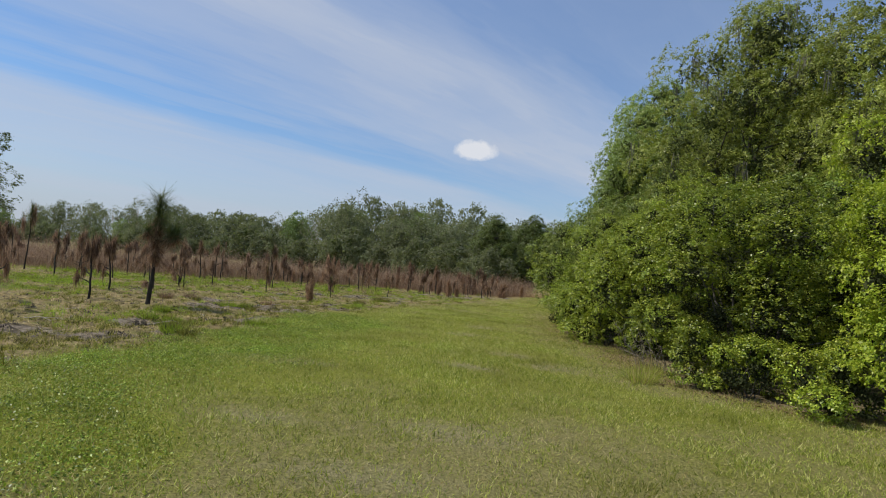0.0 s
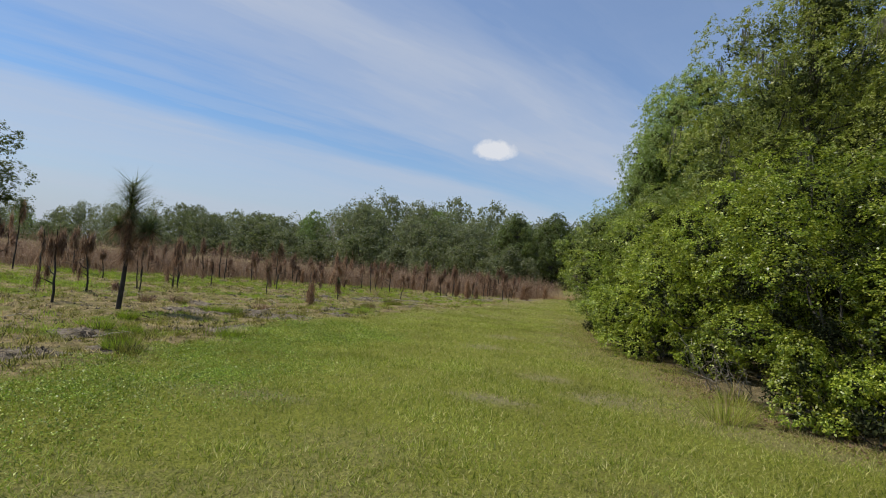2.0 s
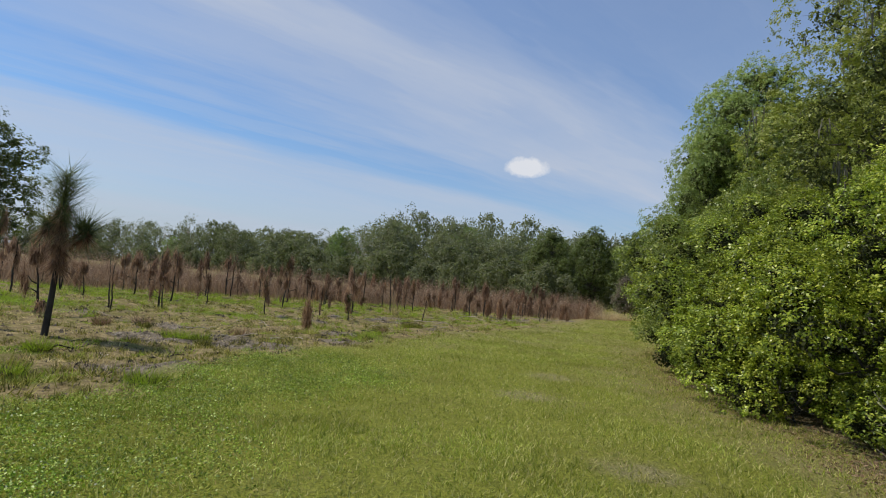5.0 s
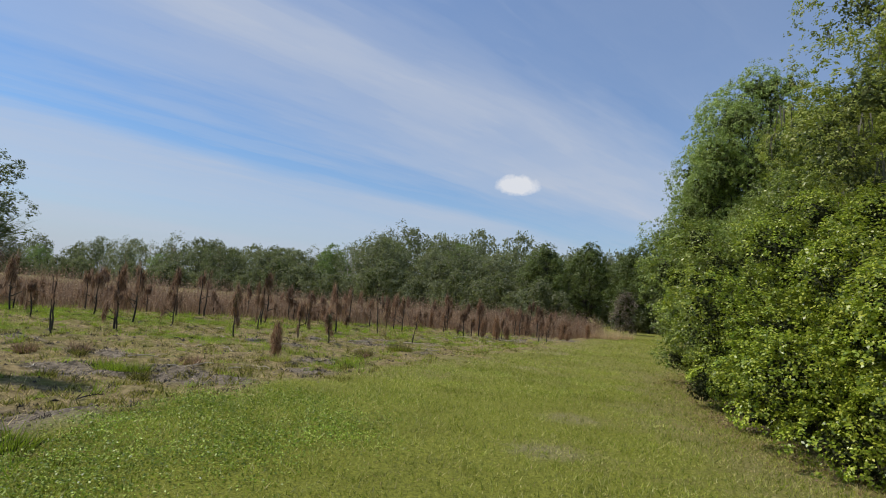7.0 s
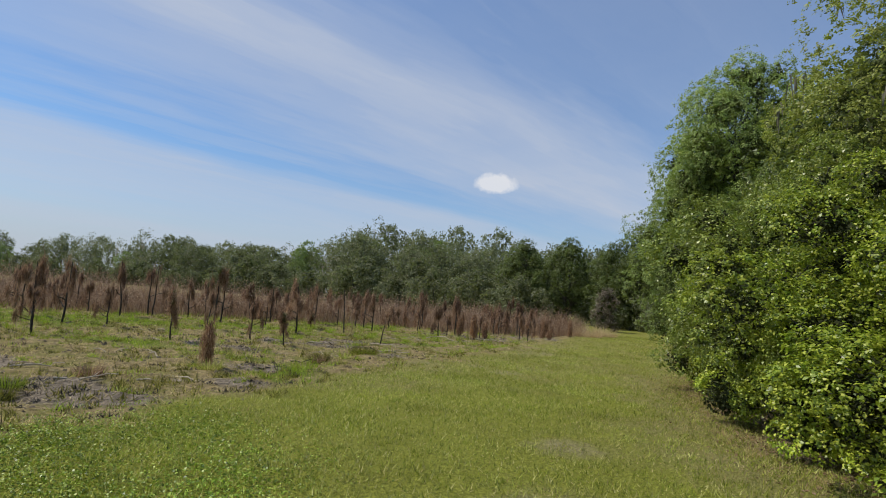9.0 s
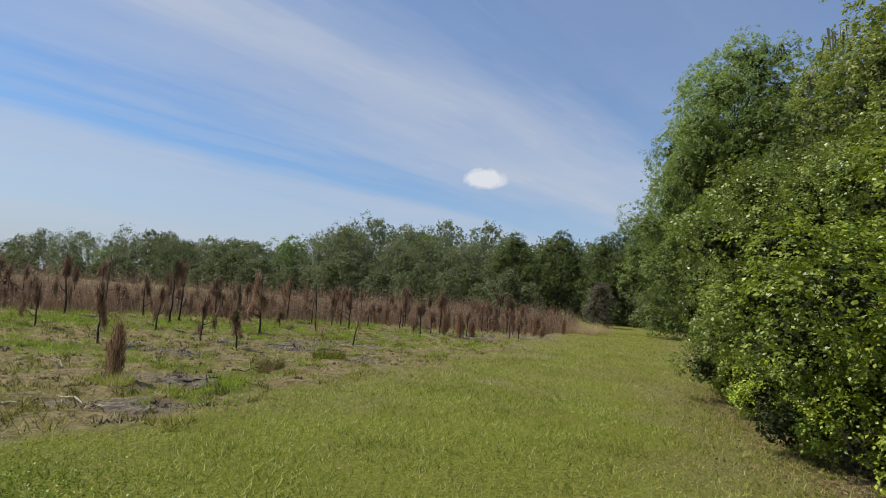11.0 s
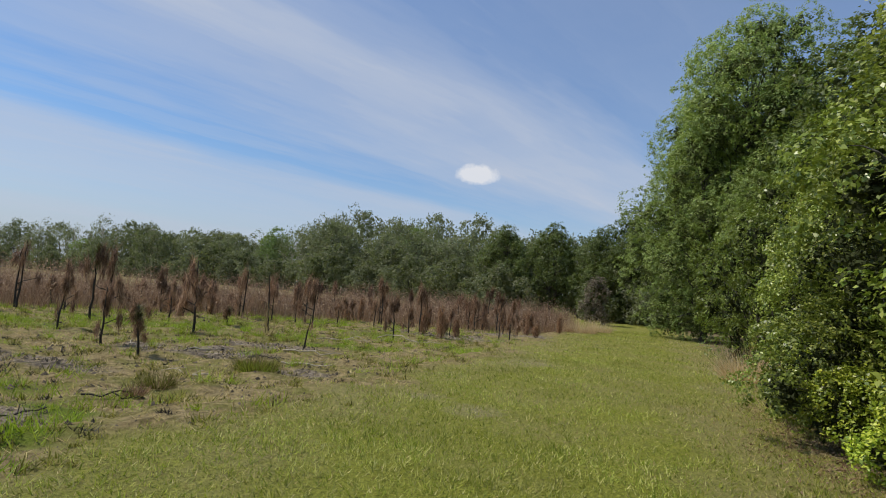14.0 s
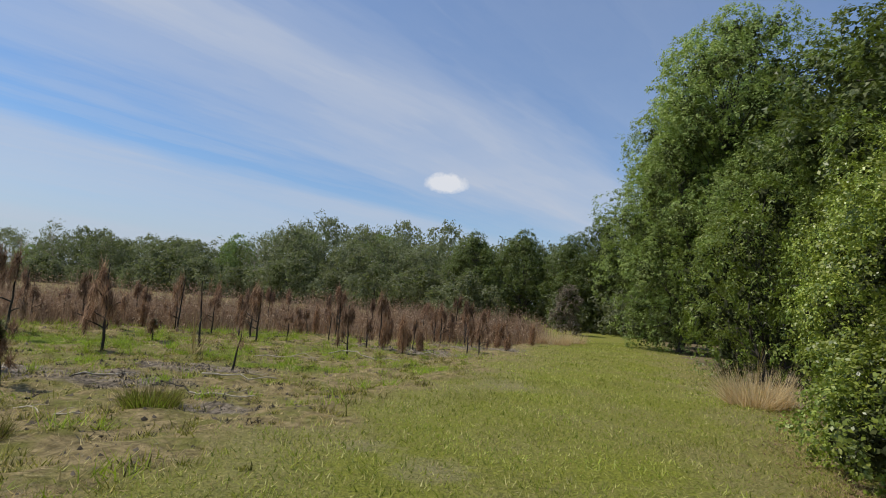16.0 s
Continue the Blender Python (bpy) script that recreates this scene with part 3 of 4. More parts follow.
def build_grass():
    rng = np.random.default_rng(5)
    V, F, n0 = [], [], 0
    for count, y0, y1, hi, wid in ((90000, -5, 3.6, 0.060, 0.0120), (260000, 3.5, 13, 0.060, 0.0100), (200000, 12, 24, 0.062, 0.0108), (100000, 22, 34, 0.065, 0.014), (50000, 33, 58, 0.07, 0.028)):
        x, y = scatter(rng, count, -5.2, 7.8, y0, y1)
        lawn, bare, lime, litter = zones(x, y)
        clump = 0.62 + 0.20 * np.sin(x * 2.1 + 1.3 * np.sin(y * 1.7)) * np.sin(y * 1.9 + x) + 0.22 * np.sin(x * 5.3 + 2 * np.sin(y * 2.2)) * np.sin(y * 4.7 + 1.5 * np.sin(x * 3)) + 0.30 * np.sin(x * 17 + 2 * np.sin(y * 7)) * np.sin(y * 15 + 2 * np.sin(x * 8))
        ok = rng.uniform(0, 1, count) < lawn * (1 - litter) * (1 - 0.75 * bare) * (1 - 0.25 * dryness(x, y)) * clump
        v, f = blades(rng, on_ground(x[ok], y[ok]), np.full(ok.sum(), hi) * (0.45 + 0.95 * clump[ok]), np.full(ok.sum(), wid), 0.9)
        V.append(v), F.append(f + n0)
        n0 += len(v)
    stuff("turf_grass", mesh_from("turf_grass", np.concatenate(V), np.concatenate(F), M_GRASS), "short mown green grass with yellowed blades", "grass")

    x, y = scatter(rng, 170000, -5, 7, 3.5, 46)
    lawn, bare, lime, litter = zones(x, y)
    ok = rng.uniform(0, 1, len(x)) < (0.08 + 0.62 * dryness(x, y)) * lawn
    v, f = blades(rng, on_ground(x[ok], y[ok]), np.full(ok.sum(), 0.06), np.full(ok.sum(), 0.0095), 1.6)
    stuff("dry_turf", mesh_from("dry_turf", v, f, M_STRAW), "dry straw blades lying in the turf", "grass")

    # low broad-leaved weeds along the edge of the turf
    x, y = scatter(rng, 420000, -6, 1.5, 3.5, 19)
    left = np.interp(y, LAWN_Y, LAWN_X)
    ok = rng.uniform(0, 1, len(x)) < ease(-0.6, 0.3, x - left) * ease(3.2, 1.3, x - left + 0.5 * np.sin(y * 1.1)) * (0.6 + 0.45 * np.sin(x * 3 + y) * np.sin(y * 2.3)) * ease(18.5, 15.5, y)
    p = on_ground(x[ok], y[ok])
    p[:, 2] += rng.uniform(0.004, 0.05, len(p)) * (1.1 + 0.7 * np.sin(p[:, 0] * 14 + 2 * np.sin(p[:, 1] * 6)) * np.sin(p[:, 1] * 13))
    v, f = leaf_quads(rng, p, np.tile((0, 0, 1.0), (len(p), 1)), 0.025, 0.6, 0.8)
    stuff("turf_weeds", mesh_from("turf_weeds", v, f, M_CLOVER), "low broad-leaved green weeds in the turf", "weeds")


def tuft_points(rng, x, y, spread, k):
    px = np.repeat(x, k) + rng.normal(0, 1, len(x) * k) * np.repeat(spread, k)
    py = np.repeat(y, k) + rng.normal(0, 1, len(x) * k) * np.repeat(spread, k)
    return px, py


def build_field():
    rng = np.random.default_rng(9)
    # green regrowth in clumps
    x, y = scatter(rng, 7500, -27, -1.5, 6, 50)
    lawn, bare, lime, litter = zones(x, y)
    ok = rng.uniform(0, 1, len(x)) < (1 - lawn) * (0.07 + 0.95 * lime) * (1 - 0.6 * bare)
    x, y = x[ok], y[ok]
    tall = np.where(rng.uniform(0, 1, len(x)) < 0.3, 0.26, 0.12) * rng.uniform(0.7, 1.2, len(x))
    px, py = tuft_points(rng, x, y, rng.uniform(0.05, 0.16, len(x)), 42)
    v, f = blades(rng, on_ground(px, py), np.repeat(tall, 42), np.full(len(px), 0.013), 0.8)
    stuff("regrowth_grass", mesh_from("regrowth_grass", v, f, M_LIME), "fresh lime-green grass regrowing in the burnt field", "grass")
    # dry clumps
    x, y = scatter(rng, 8000, -27, -1.5, 6, 50)
    lawn, bare, lime, litter = zones(x, y)
    ok = rng.uniform(0, 1, len(x)) < (1 - lawn) * 0.7
    x, y = x[ok], y[ok]
    px, py = tuft_points(rng, x, y, rng.uniform(0.06, 0.22, len(x)), 15)
    v, f = blades(rng, on_ground(px, py), np.full(len(px), 0.12), np.full(len(px), 0.012), 1.6)
    stuff("dry_field_grass", mesh_from("dry_field_grass", v, f, M_STRAW), "dry flattened straw in the burnt field", "grass")
    # long straws and needles lying flat
    x, y = scatter(rng, 9000, -20, -2.5, 7, 36)
    lawn, bare, lime, litter = zones(x, y)
    ok = rng.uniform(0, 1, len(x)) < (1 - lawn) * (0.35 + 0.5 * bare)
    p = on_ground(x[ok], y[ok]) + np.array([0, 0, 0.02])
    w = rng.normal(0, 0.7, len(p))
    v, f = blades(rng, p, np.full(len(p), 0.34), np.full(len(p), 0.014), way=np.stack([np.cos(w), np.sin(w), np.full(len(p), 0.05)], 1))
    stuff("lying_straw", mesh_from("lying_straw", v, f, M_STRAW), "pale straws lying flat on the burnt field", "straw")
    # rough olive and brown tufts, thickest where the field meets the turf
    x, y = scatter(rng, 13000, -22, -1.5, 5, 40)
    lawn, bare, lime, litter = zones(x, y)
    rim = ease(3.2, 0.4, np.abs(x - np.interp(y, LAWN_Y, LAWN_X) + 1.2)) * ease(24, 16, y)
    ok = rng.uniform(0, 1, len(x)) < (1 - lawn) * (0.20 + 0.5 * rim) * (1 - 0.5 * bare)
    x, y = x[ok], y[ok]
    size = rng.uniform(0.35, 1.15, len(x)) ** 1.3
    px, py = tuft_points(rng, x, y, 0.085 * size, 26)
    v, f = blades(rng, on_ground(px, py), np.repeat(0.15 * size, 26), np.full(len(px), 0.017), 0.8)
    stuff("rough_tufts", mesh_from("rough_tufts", v, f, M_OLIVE), "rough olive and brown grass tufts in the burnt field", "grass")
    # charred stubble
    x, y = scatter(rng, 3000, -24, -3.0, 7, 46)
    lawn, bare, lime, litter = zones(x, y)
    ok = rng.uniform(0, 1, len(x)) < (1 - lawn) * (0.25 + 0.6 * bare)
    x, y = x[ok], y[ok]
    px, py = tuft_points(rng, x, y, rng.uniform(0.03, 0.12, len(x)), 30)
    v, f = blades(rng, on_ground(px, py), np.full(len(px), 0.09), np.full(len(px), 0.016), 1.2)
    stuff("charred_stubble", mesh_from("charred_stubble", v, f, M_CHAR), "blackened burnt grass stubble on sand", "stubble")


build_grass()
build_field()


# ---- dead brush behind the field ----
BRUSH_X = [-70, -40, -24, -17, -10, -3, 1.2, 3.0]
BRUSH_Y = [16, 22, 30, 39, 45, 48, 51, 60]


def build_brush():
    rng = np.random.default_rng(21)
    x = rng.uniform(-75, 3.0, 11500)
    front = np.interp(x, BRUSH_X, BRUSH_Y)
    y = front + rng.exponential(8.0, len(x)) - 1.0 + rng.normal(0, 1.6, len(x))
    ok = (y < 95) & (x < np.interp(y, LAWN_Y, LAWN_X) - 0.6)
    x, y, front = x[ok], y[ok], front[ok]
    patch = np.sin(x * 0.63 + 1.7 * np.sin(y * 0.31)) * np.sin(y * 0.47 + 0.6 * x)
    tall = (0.55 + 0.85 * rng.uniform(0, 1, len(x)) ** 1.5 + 0.35 * patch).clip(0.25, 2.2) * (0.80 + 0.55 * ease(-2.0, 6.0, y - front))
    k = 9
    px, py = tuft_points(rng, x, y, np.full(len(x), 0.25), k)
    v, f = blades(rng, on_ground(px, py), np.repeat(tall, k), np.full(len(px), 0.022), 0.3)
    tagged(new("dead_brush", mesh_from("dead_brush", v, f, M_BRUSH)), "russet dead brush and dog fennel stalks behind the field", "brush", kind="stuff")
    k = 8
    hx, hy = tuft_points(rng, x, y, np.full(len(x), 0.32), k)
    hz = np.repeat(tall, k) * rng.beta(2.2, 1.6, len(hx)) + 0.05
    lv, lf = leaf_quads(rng, np.stack([hx, hy, hz], 1), np.tile((0, 0, 1.0), (len(hx), 1)), 0.115, 0.4)
    tagged(new("dead_brush_leaves", mesh_from("dead_brush_leaves", lv, lf, M_BRUSH)), "dry russet leaves on dead brush", "brush", kind="stuff")


build_brush()


# ---- pine saplings ----
def sapling_meshes(seed, h, kind):
    """A scorched young longleaf pine: charred stem, drooping brown needles, sometimes a green top."""
    rng = np.random.default_rng(seed)
    lean = rng.normal(0, 0.05, 2)
    pts = [((lean[0] * f * h + rng.normal(0, 0.012), lean[1] * f * h + rng.normal(0, 0.012), f * h - 0.05 * (f == 0)), (0.032 - 0.022 * f) * (0.7 + 0.2 * h)) for f in np.linspace(0, 1, 8)]
    lines = [pts]
    stem = lambda f: np.array([np.interp(f, np.linspace(0, 1, 8), [p[0][i] for p in pts]) for i in range(3)])
    tufts = []
    if kind == "pole":
        marks = [(0.72, 50), (0.9, 40)]
    elif kind == "column":
        marks = [(f, 170 - 60 * f) for f in np.linspace(0.22, 0.9, 9)]
    elif kind == "puff":
        marks = [(f, 130) for f in np.linspace(0.38, 1.0, 8)]
    else:
        low = rng.uniform(0.50, 0.74)
        marks = [(f, rng.integers(50, 220)) for f in rng.uniform(low, 0.9, int(rng.integers(2, 6)))] + [(rng.uniform(0.86, 0.98), rng.integers(120, 260))]
    if kind in ("branched", "skirt"):
        for b in range(4 if kind == "branched" else 2):
            a = stem(0.25 + 0.12 * b)
            w = rng.uniform(0, 6.28)
            e = a + np.array([math.cos(w), math.sin(w), 0.45]) * h * rng.uniform(0.16, 0.30)
            lines.append(bent(rng, a, e, 0.018, 0.008, 3, 0.1))
            tufts.append((e, 110))
    drift = 0.0 if kind == "column" else 0.085
    for f, k in marks:
        tufts.append((stem(f) + np.array([rng.normal(0.03, drift), rng.normal(0, drift), 0]), int(k)))
    wv, wf = tubes(lines, 7)
    wood = mesh_from("stem", wv, wf, M_CHAR)
    wood.polygons.foreach_set("use_smooth", np.ones(len(wood.polygons), bool))
    V, F, n0 = [], [], 0
    for c, k in tufts:
        k = int(k * 1.15)
        base = np.tile(c, (k, 1)) + rng.normal(0, 0.035, (k, 3)) * np.array([1, 1, 3.0])
        w = rng.uniform(0, 6.28, k)
        if kind == "column":
            belly = 0.10 * math.sin(math.pi * min(1.0, 0.10 + 0.88 * c[2] / h)) ** 0.8
            base[:, 0] += np.cos(w) * belly
            base[:, 1] += np.sin(w) * belly
        wide = 0.36 if kind == "column" else 0.9 if kind in ("puff", "branched") or c[2] > 0.8 * h else rng.uniform(0.25, 0.7)
        out = rng.uniform(0.08, wide, k)
        up = np.where(rng.uniform(0, 1, k) < (0.5 if kind in ("puff", "column") else 0.22), 1.0, -1.0) * rng.uniform(0.7, 1.0, k)
        way = np.stack([np.cos(w) * out, np.sin(w) * out, up], 1)
        v, f = blades(rng, base, np.full(k, rng.uniform(0.22, 0.34) if kind != "column" else 0.16), np.full(k, 0.013), way=way)
        V.append(v), F.append(f + n0)
        n0 += len(v)
    needles = mesh_from("needles", np.concatenate(V), np.concatenate(F), M_RUST_PALE if kind == "column" else M_RUST)
    green = None
    if kind in ("puff", "green"):
        k = 420
        f = rng.uniform(0.72, 1.02, k)
        base = np.array([stem(min(1, a)) for a in f]) + rng.normal(0, 0.02, (k, 3))
        w = rng.uniform(0, 6.28, k)
        way = np.stack([np.cos(w), np.sin(w), rng.normal(0.5, 0.5, k)], 1)
        v, fc = blades(rng, base, np.full(k, 0.26), np.full(k, 0.012), way=way)
        green = mesh_from("green_needles", v, fc, M_PINE)
    return wood, needles, green


def sapling(meshes, x, y, turn, size, tall, label):
    top = new("pine_sapling")
    top.empty_display_size = 0.2
    top.matrix_world = Matrix.LocRotScale((x, y, float(relief(np.array([x]), np.array([y]))[0])), Euler((0, 0, turn)), (size, size, tall))
    tagged(top, label, "sapling", "scorched pine saplings")
    part("trunk", meshes[0], top, "charred black stem")
    part("dead_needles", meshes[1], top)
    if meshes[2]:
        part("green_needles", meshes[2], top, "living green needles")


# x, y, height, kind: s skirt, c column, p puff, o pole, b branched, g green-topped
SAPLINGS = """-23.3 24.9 3.2 g;-19.5 22.9 2.0 s;-10.6 15.6 1.9 s;-12.7 18.7 1.9 s;-13.4 21.6 1.5 o;-14.2 24.5 2.0 s;-18.4 32.1 2.3 s;-14.3 27.2 1.3 s
-18.6 33.9 2.1 s;-16.3 33.7 1.7 s;-10.1 25.1 1.35 p;-6.3 21.5 0.84 c;-7.8 27.1 0.95 p;-25.5 29.4 2.0 s;-17.7 24.4 1.3 s;-13.0 21.3 1.5 o;-19.1 28.2 2.0 s
-13.5 23.9 1.3 s;-16.2 27.3 2.1 s;-20.8 32.8 1.4 s;-17.8 33.3 2.4 o;-27.6 45.7 1.9 s;-13.9 32.3 2.3 g;-9.5 28.0 1.25 s;-13.0 34.7 1.4 s;-14.9 39.8 1.5 s
-9.8 31.6 2.0 b;-13.1 39.2 1.6 s;-14.6 44.5 1.7 c;-11.4 38.8 1.5 s;-12.6 43.6 1.6 s;-10.6 39.3 1.5 s;-12.4 45.2 1.9 s;-9.0 37.5 1.8 s;-6.1 30.8 0.85 o
-11.0 49.3 1.7 s;-8.4 43.5 2.1 s;-5.3 35.8 1.5 s;-7.8 47.2 1.7 s;-5.6 40.5 2.0 s;-5.2 49.3 1.4 c;-2.9 44.4 1.9 s;0.0 46.5 0.9 c;-12.2 29.5 1.4 s;-14.6 33.7 2.3 s
-14.7 37.0 0.8 c;-14.0 36.7 1.6 s;-14.3 39.0 0.9 c;-10.8 34.7 0.6 p;-12.4 38.3 2.0 s;-9.0 34.2 1.8 o;-10.1 39.2 1.9 s;-9.2 40.4 0.9 s;-9.8 42.8 0.6 c
-7.7 40.8 1.1 s;-8.2 43.3 2.1 s;-7.0 46.7 1.4 s;-4.1 37.8 1.1 c;-4.9 48.0 1.0 c;-4.2 51.0 2.1 s;-21.5 26.5 2.2 s;-27.0 27.0 2.4 s;-9.9 11.9 2.2 s;-11.4 13.3 1.5 s
-24.0 33.0 2.0 s;-22.0 36.0 1.9 s;-19.0 38.5 1.8 s;-16.5 41.5 1.7 s;-30.0 30.0 2.2 s;-6.6 44.9 1.3 c;-3.8 46.2 1.0 c;-1.6 47.6 0.9 c;-6.0 51.5 1.6 s"""


def build_saplings():
    rng = np.random.default_rng(33)
    names = {"s": "skirt", "c": "column", "p": "puff", "o": "pole", "b": "branched", "g": "green"}
    labels = {"s": "charred young pine with drooping rust-brown needles", "c": "short rust-brown scorched pine seedling in sparse grass",
              "p": "small pine with brown and faded green needles", "o": "bare charred pine pole with few needles",
              "b": "blackened branching pine with scorched needles", "g": "scorched young pine with a green top"}
    stock = {k: [sapling_meshes(100 + i * 7 + ord(k), 1.0 if k == "c" else 1.8, v) for i in range({"s": 7, "c": 4, "o": 3}.get(k, 1))] for k, v in names.items()}
    for row in SAPLINGS.replace("\n", ";").split(";"):
        x, y, h, k = row.split()
        h, made = float(h), stock[k]
        base = 1.0 if k == "c" else 1.8
        tall = h / base
        sapling(made[int(rng.integers(len(made)))], float(x), float(y), rng.uniform(0, 6.28), max(0.8, min(1.15, tall)), tall, labels[k])
    # the thicker stand in front of the brush
    for i in range(44):
        x = rng.uniform(-32, -1.0)
        y = float(np.interp(x, BRUSH_X, BRUSH_Y)) + rng.uniform(-5.0, 4.0)
        if x > float(np.interp(y, LAWN_Y, LAWN_X)) - 1.5:
            continue
        k = "s" if rng.uniform() < 0.8 else "c"
        tall = rng.uniform(0.4, 1.05) if k == "s" else rng.uniform(0.6, 1.3)
        made = stock[k]
        sapling(made[int(rng.integers(len(made)))], x, y, rng.uniform(0, 6.28), rng.uniform(0.8, 1.1), tall, labels[k])
    # seedlings along the turf's far edge
    for i in range(30):
        y = rng.uniform(39, 52)
        x = float(np.interp(y, LAWN_Y, LAWN_X)) - rng.uniform(0.9, 6.0)
        made = stock["c" if rng.uniform() < 0.6 else "s"]
        sapling(made[int(rng.integers(len(made)))], x, y, rng.uniform(0, 6.28), rng.uniform(0.7, 1.0), rng.uniform(0.45, 0.95), labels["c"])


build_saplings()


def build_lone_pine():
    """The tallest young pine: leaning charred stem, brown hanging needles, a green brush of long needles on top."""
    rng = np.random.default_rng(4)
    x, y, h = -8.85, 15.9, 3.2
    top = new("young_pine")
    top.location = (x, y, float(relief(np.array([x]), np.array([y]))[0]))
    tagged(top, "tall young longleaf pine with charred stem and green bottlebrush top", "pine")
    z = np.linspace(0, 1, 9)
    pts = [((0.10 * f + 0.05 * math.sin(f * 4), 0.02 * f, f * h - 0.05 * (f == 0)), 0.066 - 0.045 * f) for f in z]
    stem = lambda f: np.array([np.interp(f, z, [p[0][i] for p in pts]) for i in range(3)])
    side = stem(0.56)
    arm_r = bent(rng, side, side + np.array([0.42, 0.1, 0.30]), 0.025, 0.014, 4, 0.05)
    arm_l = bent(rng, stem(0.6), stem(0.6) + np.array([-0.25, -0.1, 0.25]), 0.02, 0.012, 4, 0.05)
    knob = bent(rng, stem(0.2), stem(0.2) + np.array([-0.13, -0.05, 0.05]), 0.012, 0.010, 2, 0.02)
    wv, wf = tubes([pts, arm_r, arm_l, knob], 10)
    part("trunk", mesh_from("pine_stem", wv, wf, M_CHAR), top, "charred black stem")

    def brush(name, marks, length, up, mat, label=""):
        V, F, n0 = [], [], 0
        for c, k in marks:
            k = int(k * 1.15)
            base = np.tile(c, (k, 1)) + rng.normal(0, 0.04, (k, 3))
            w = rng.uniform(0, 6.28, k)
            way = np.stack([np.cos(w), np.sin(w), rng.normal(up, 0.55, k)], 1)
            v, f = blades(rng, base, np.full(k, length), np.full(k, 0.017), way=way)
            V.append(v), F.append(f + n0)
            n0 += len(v)
        part(name, mesh_from(name, np.concatenate(V), np.concatenate(F), mat), top, label)

    brush("green_needles", [(stem(f), 95) for f in np.linspace(0.72, 1.0, 8)] + [(np.array(arm_r[-1][0]) + (0, 0, 0.06), 320), (np.array(arm_r[-1][0]) + (0.15, 0, 0.0), 200), (np.array(arm_l[-1][0]) + (0, 0, 0.05), 260)], 0.62, 0.22, M_PINE, "long living green needles")
    brush("dead_needles", [(stem(f), 150) for f in np.linspace(0.44, 0.80, 9)] + [(np.array(arm_r[-1][0]) - (0.1, 0, 0.1), 220), (np.array(arm_r[-1][0]) + (0.12, 0, -0.05), 200), (np.array(arm_r[-2][0]), 120), (np.array(arm_l[-1][0]) - (0, 0, 0.05), 150)], 0.42, -0.9, M_RUST, "rust-brown hanging needles")
    brush("low_needles", [(stem(0.2) + np.array([-0.16, -0.05, 0.02]), 110)], 0.24, -1.6, M_RUST)


build_lone_pine()


# ---- shrubs and trees beside the turf ----
# x, y, radius, height
SHRUBS = [(9.4, 11.2, 2.5, 5.4), (7.0, 13.7, 2.6, 3.8), (5.9, 16.5, 2.5, 4.1), (5.1, 19.3, 2.5, 3.9), (4.65, 22.1, 2.7, 4.4), (4.75, 25.2, 2.5, 4.5), (5.2, 27.6, 2.0, 4.6)]
BACK_SHRUBS = [(12.4, 12.5, 2.8, 6.0), (10.6, 15.6, 2.7, 5.0), (9.4, 19.0, 2.8, 5.2), (9.0, 22.8, 2.9, 5.6), (9.2, 26.4, 2.8, 5.8), (7.9, 33.0, 2.6, 6.9), (7.0, 38.0, 2.5, 6.2), (8.3, 43.5, 2.8, 7.0), (13.0, 8.0, 2.8, 6.0), (14.5, 14.5, 3.0, 6.5)]


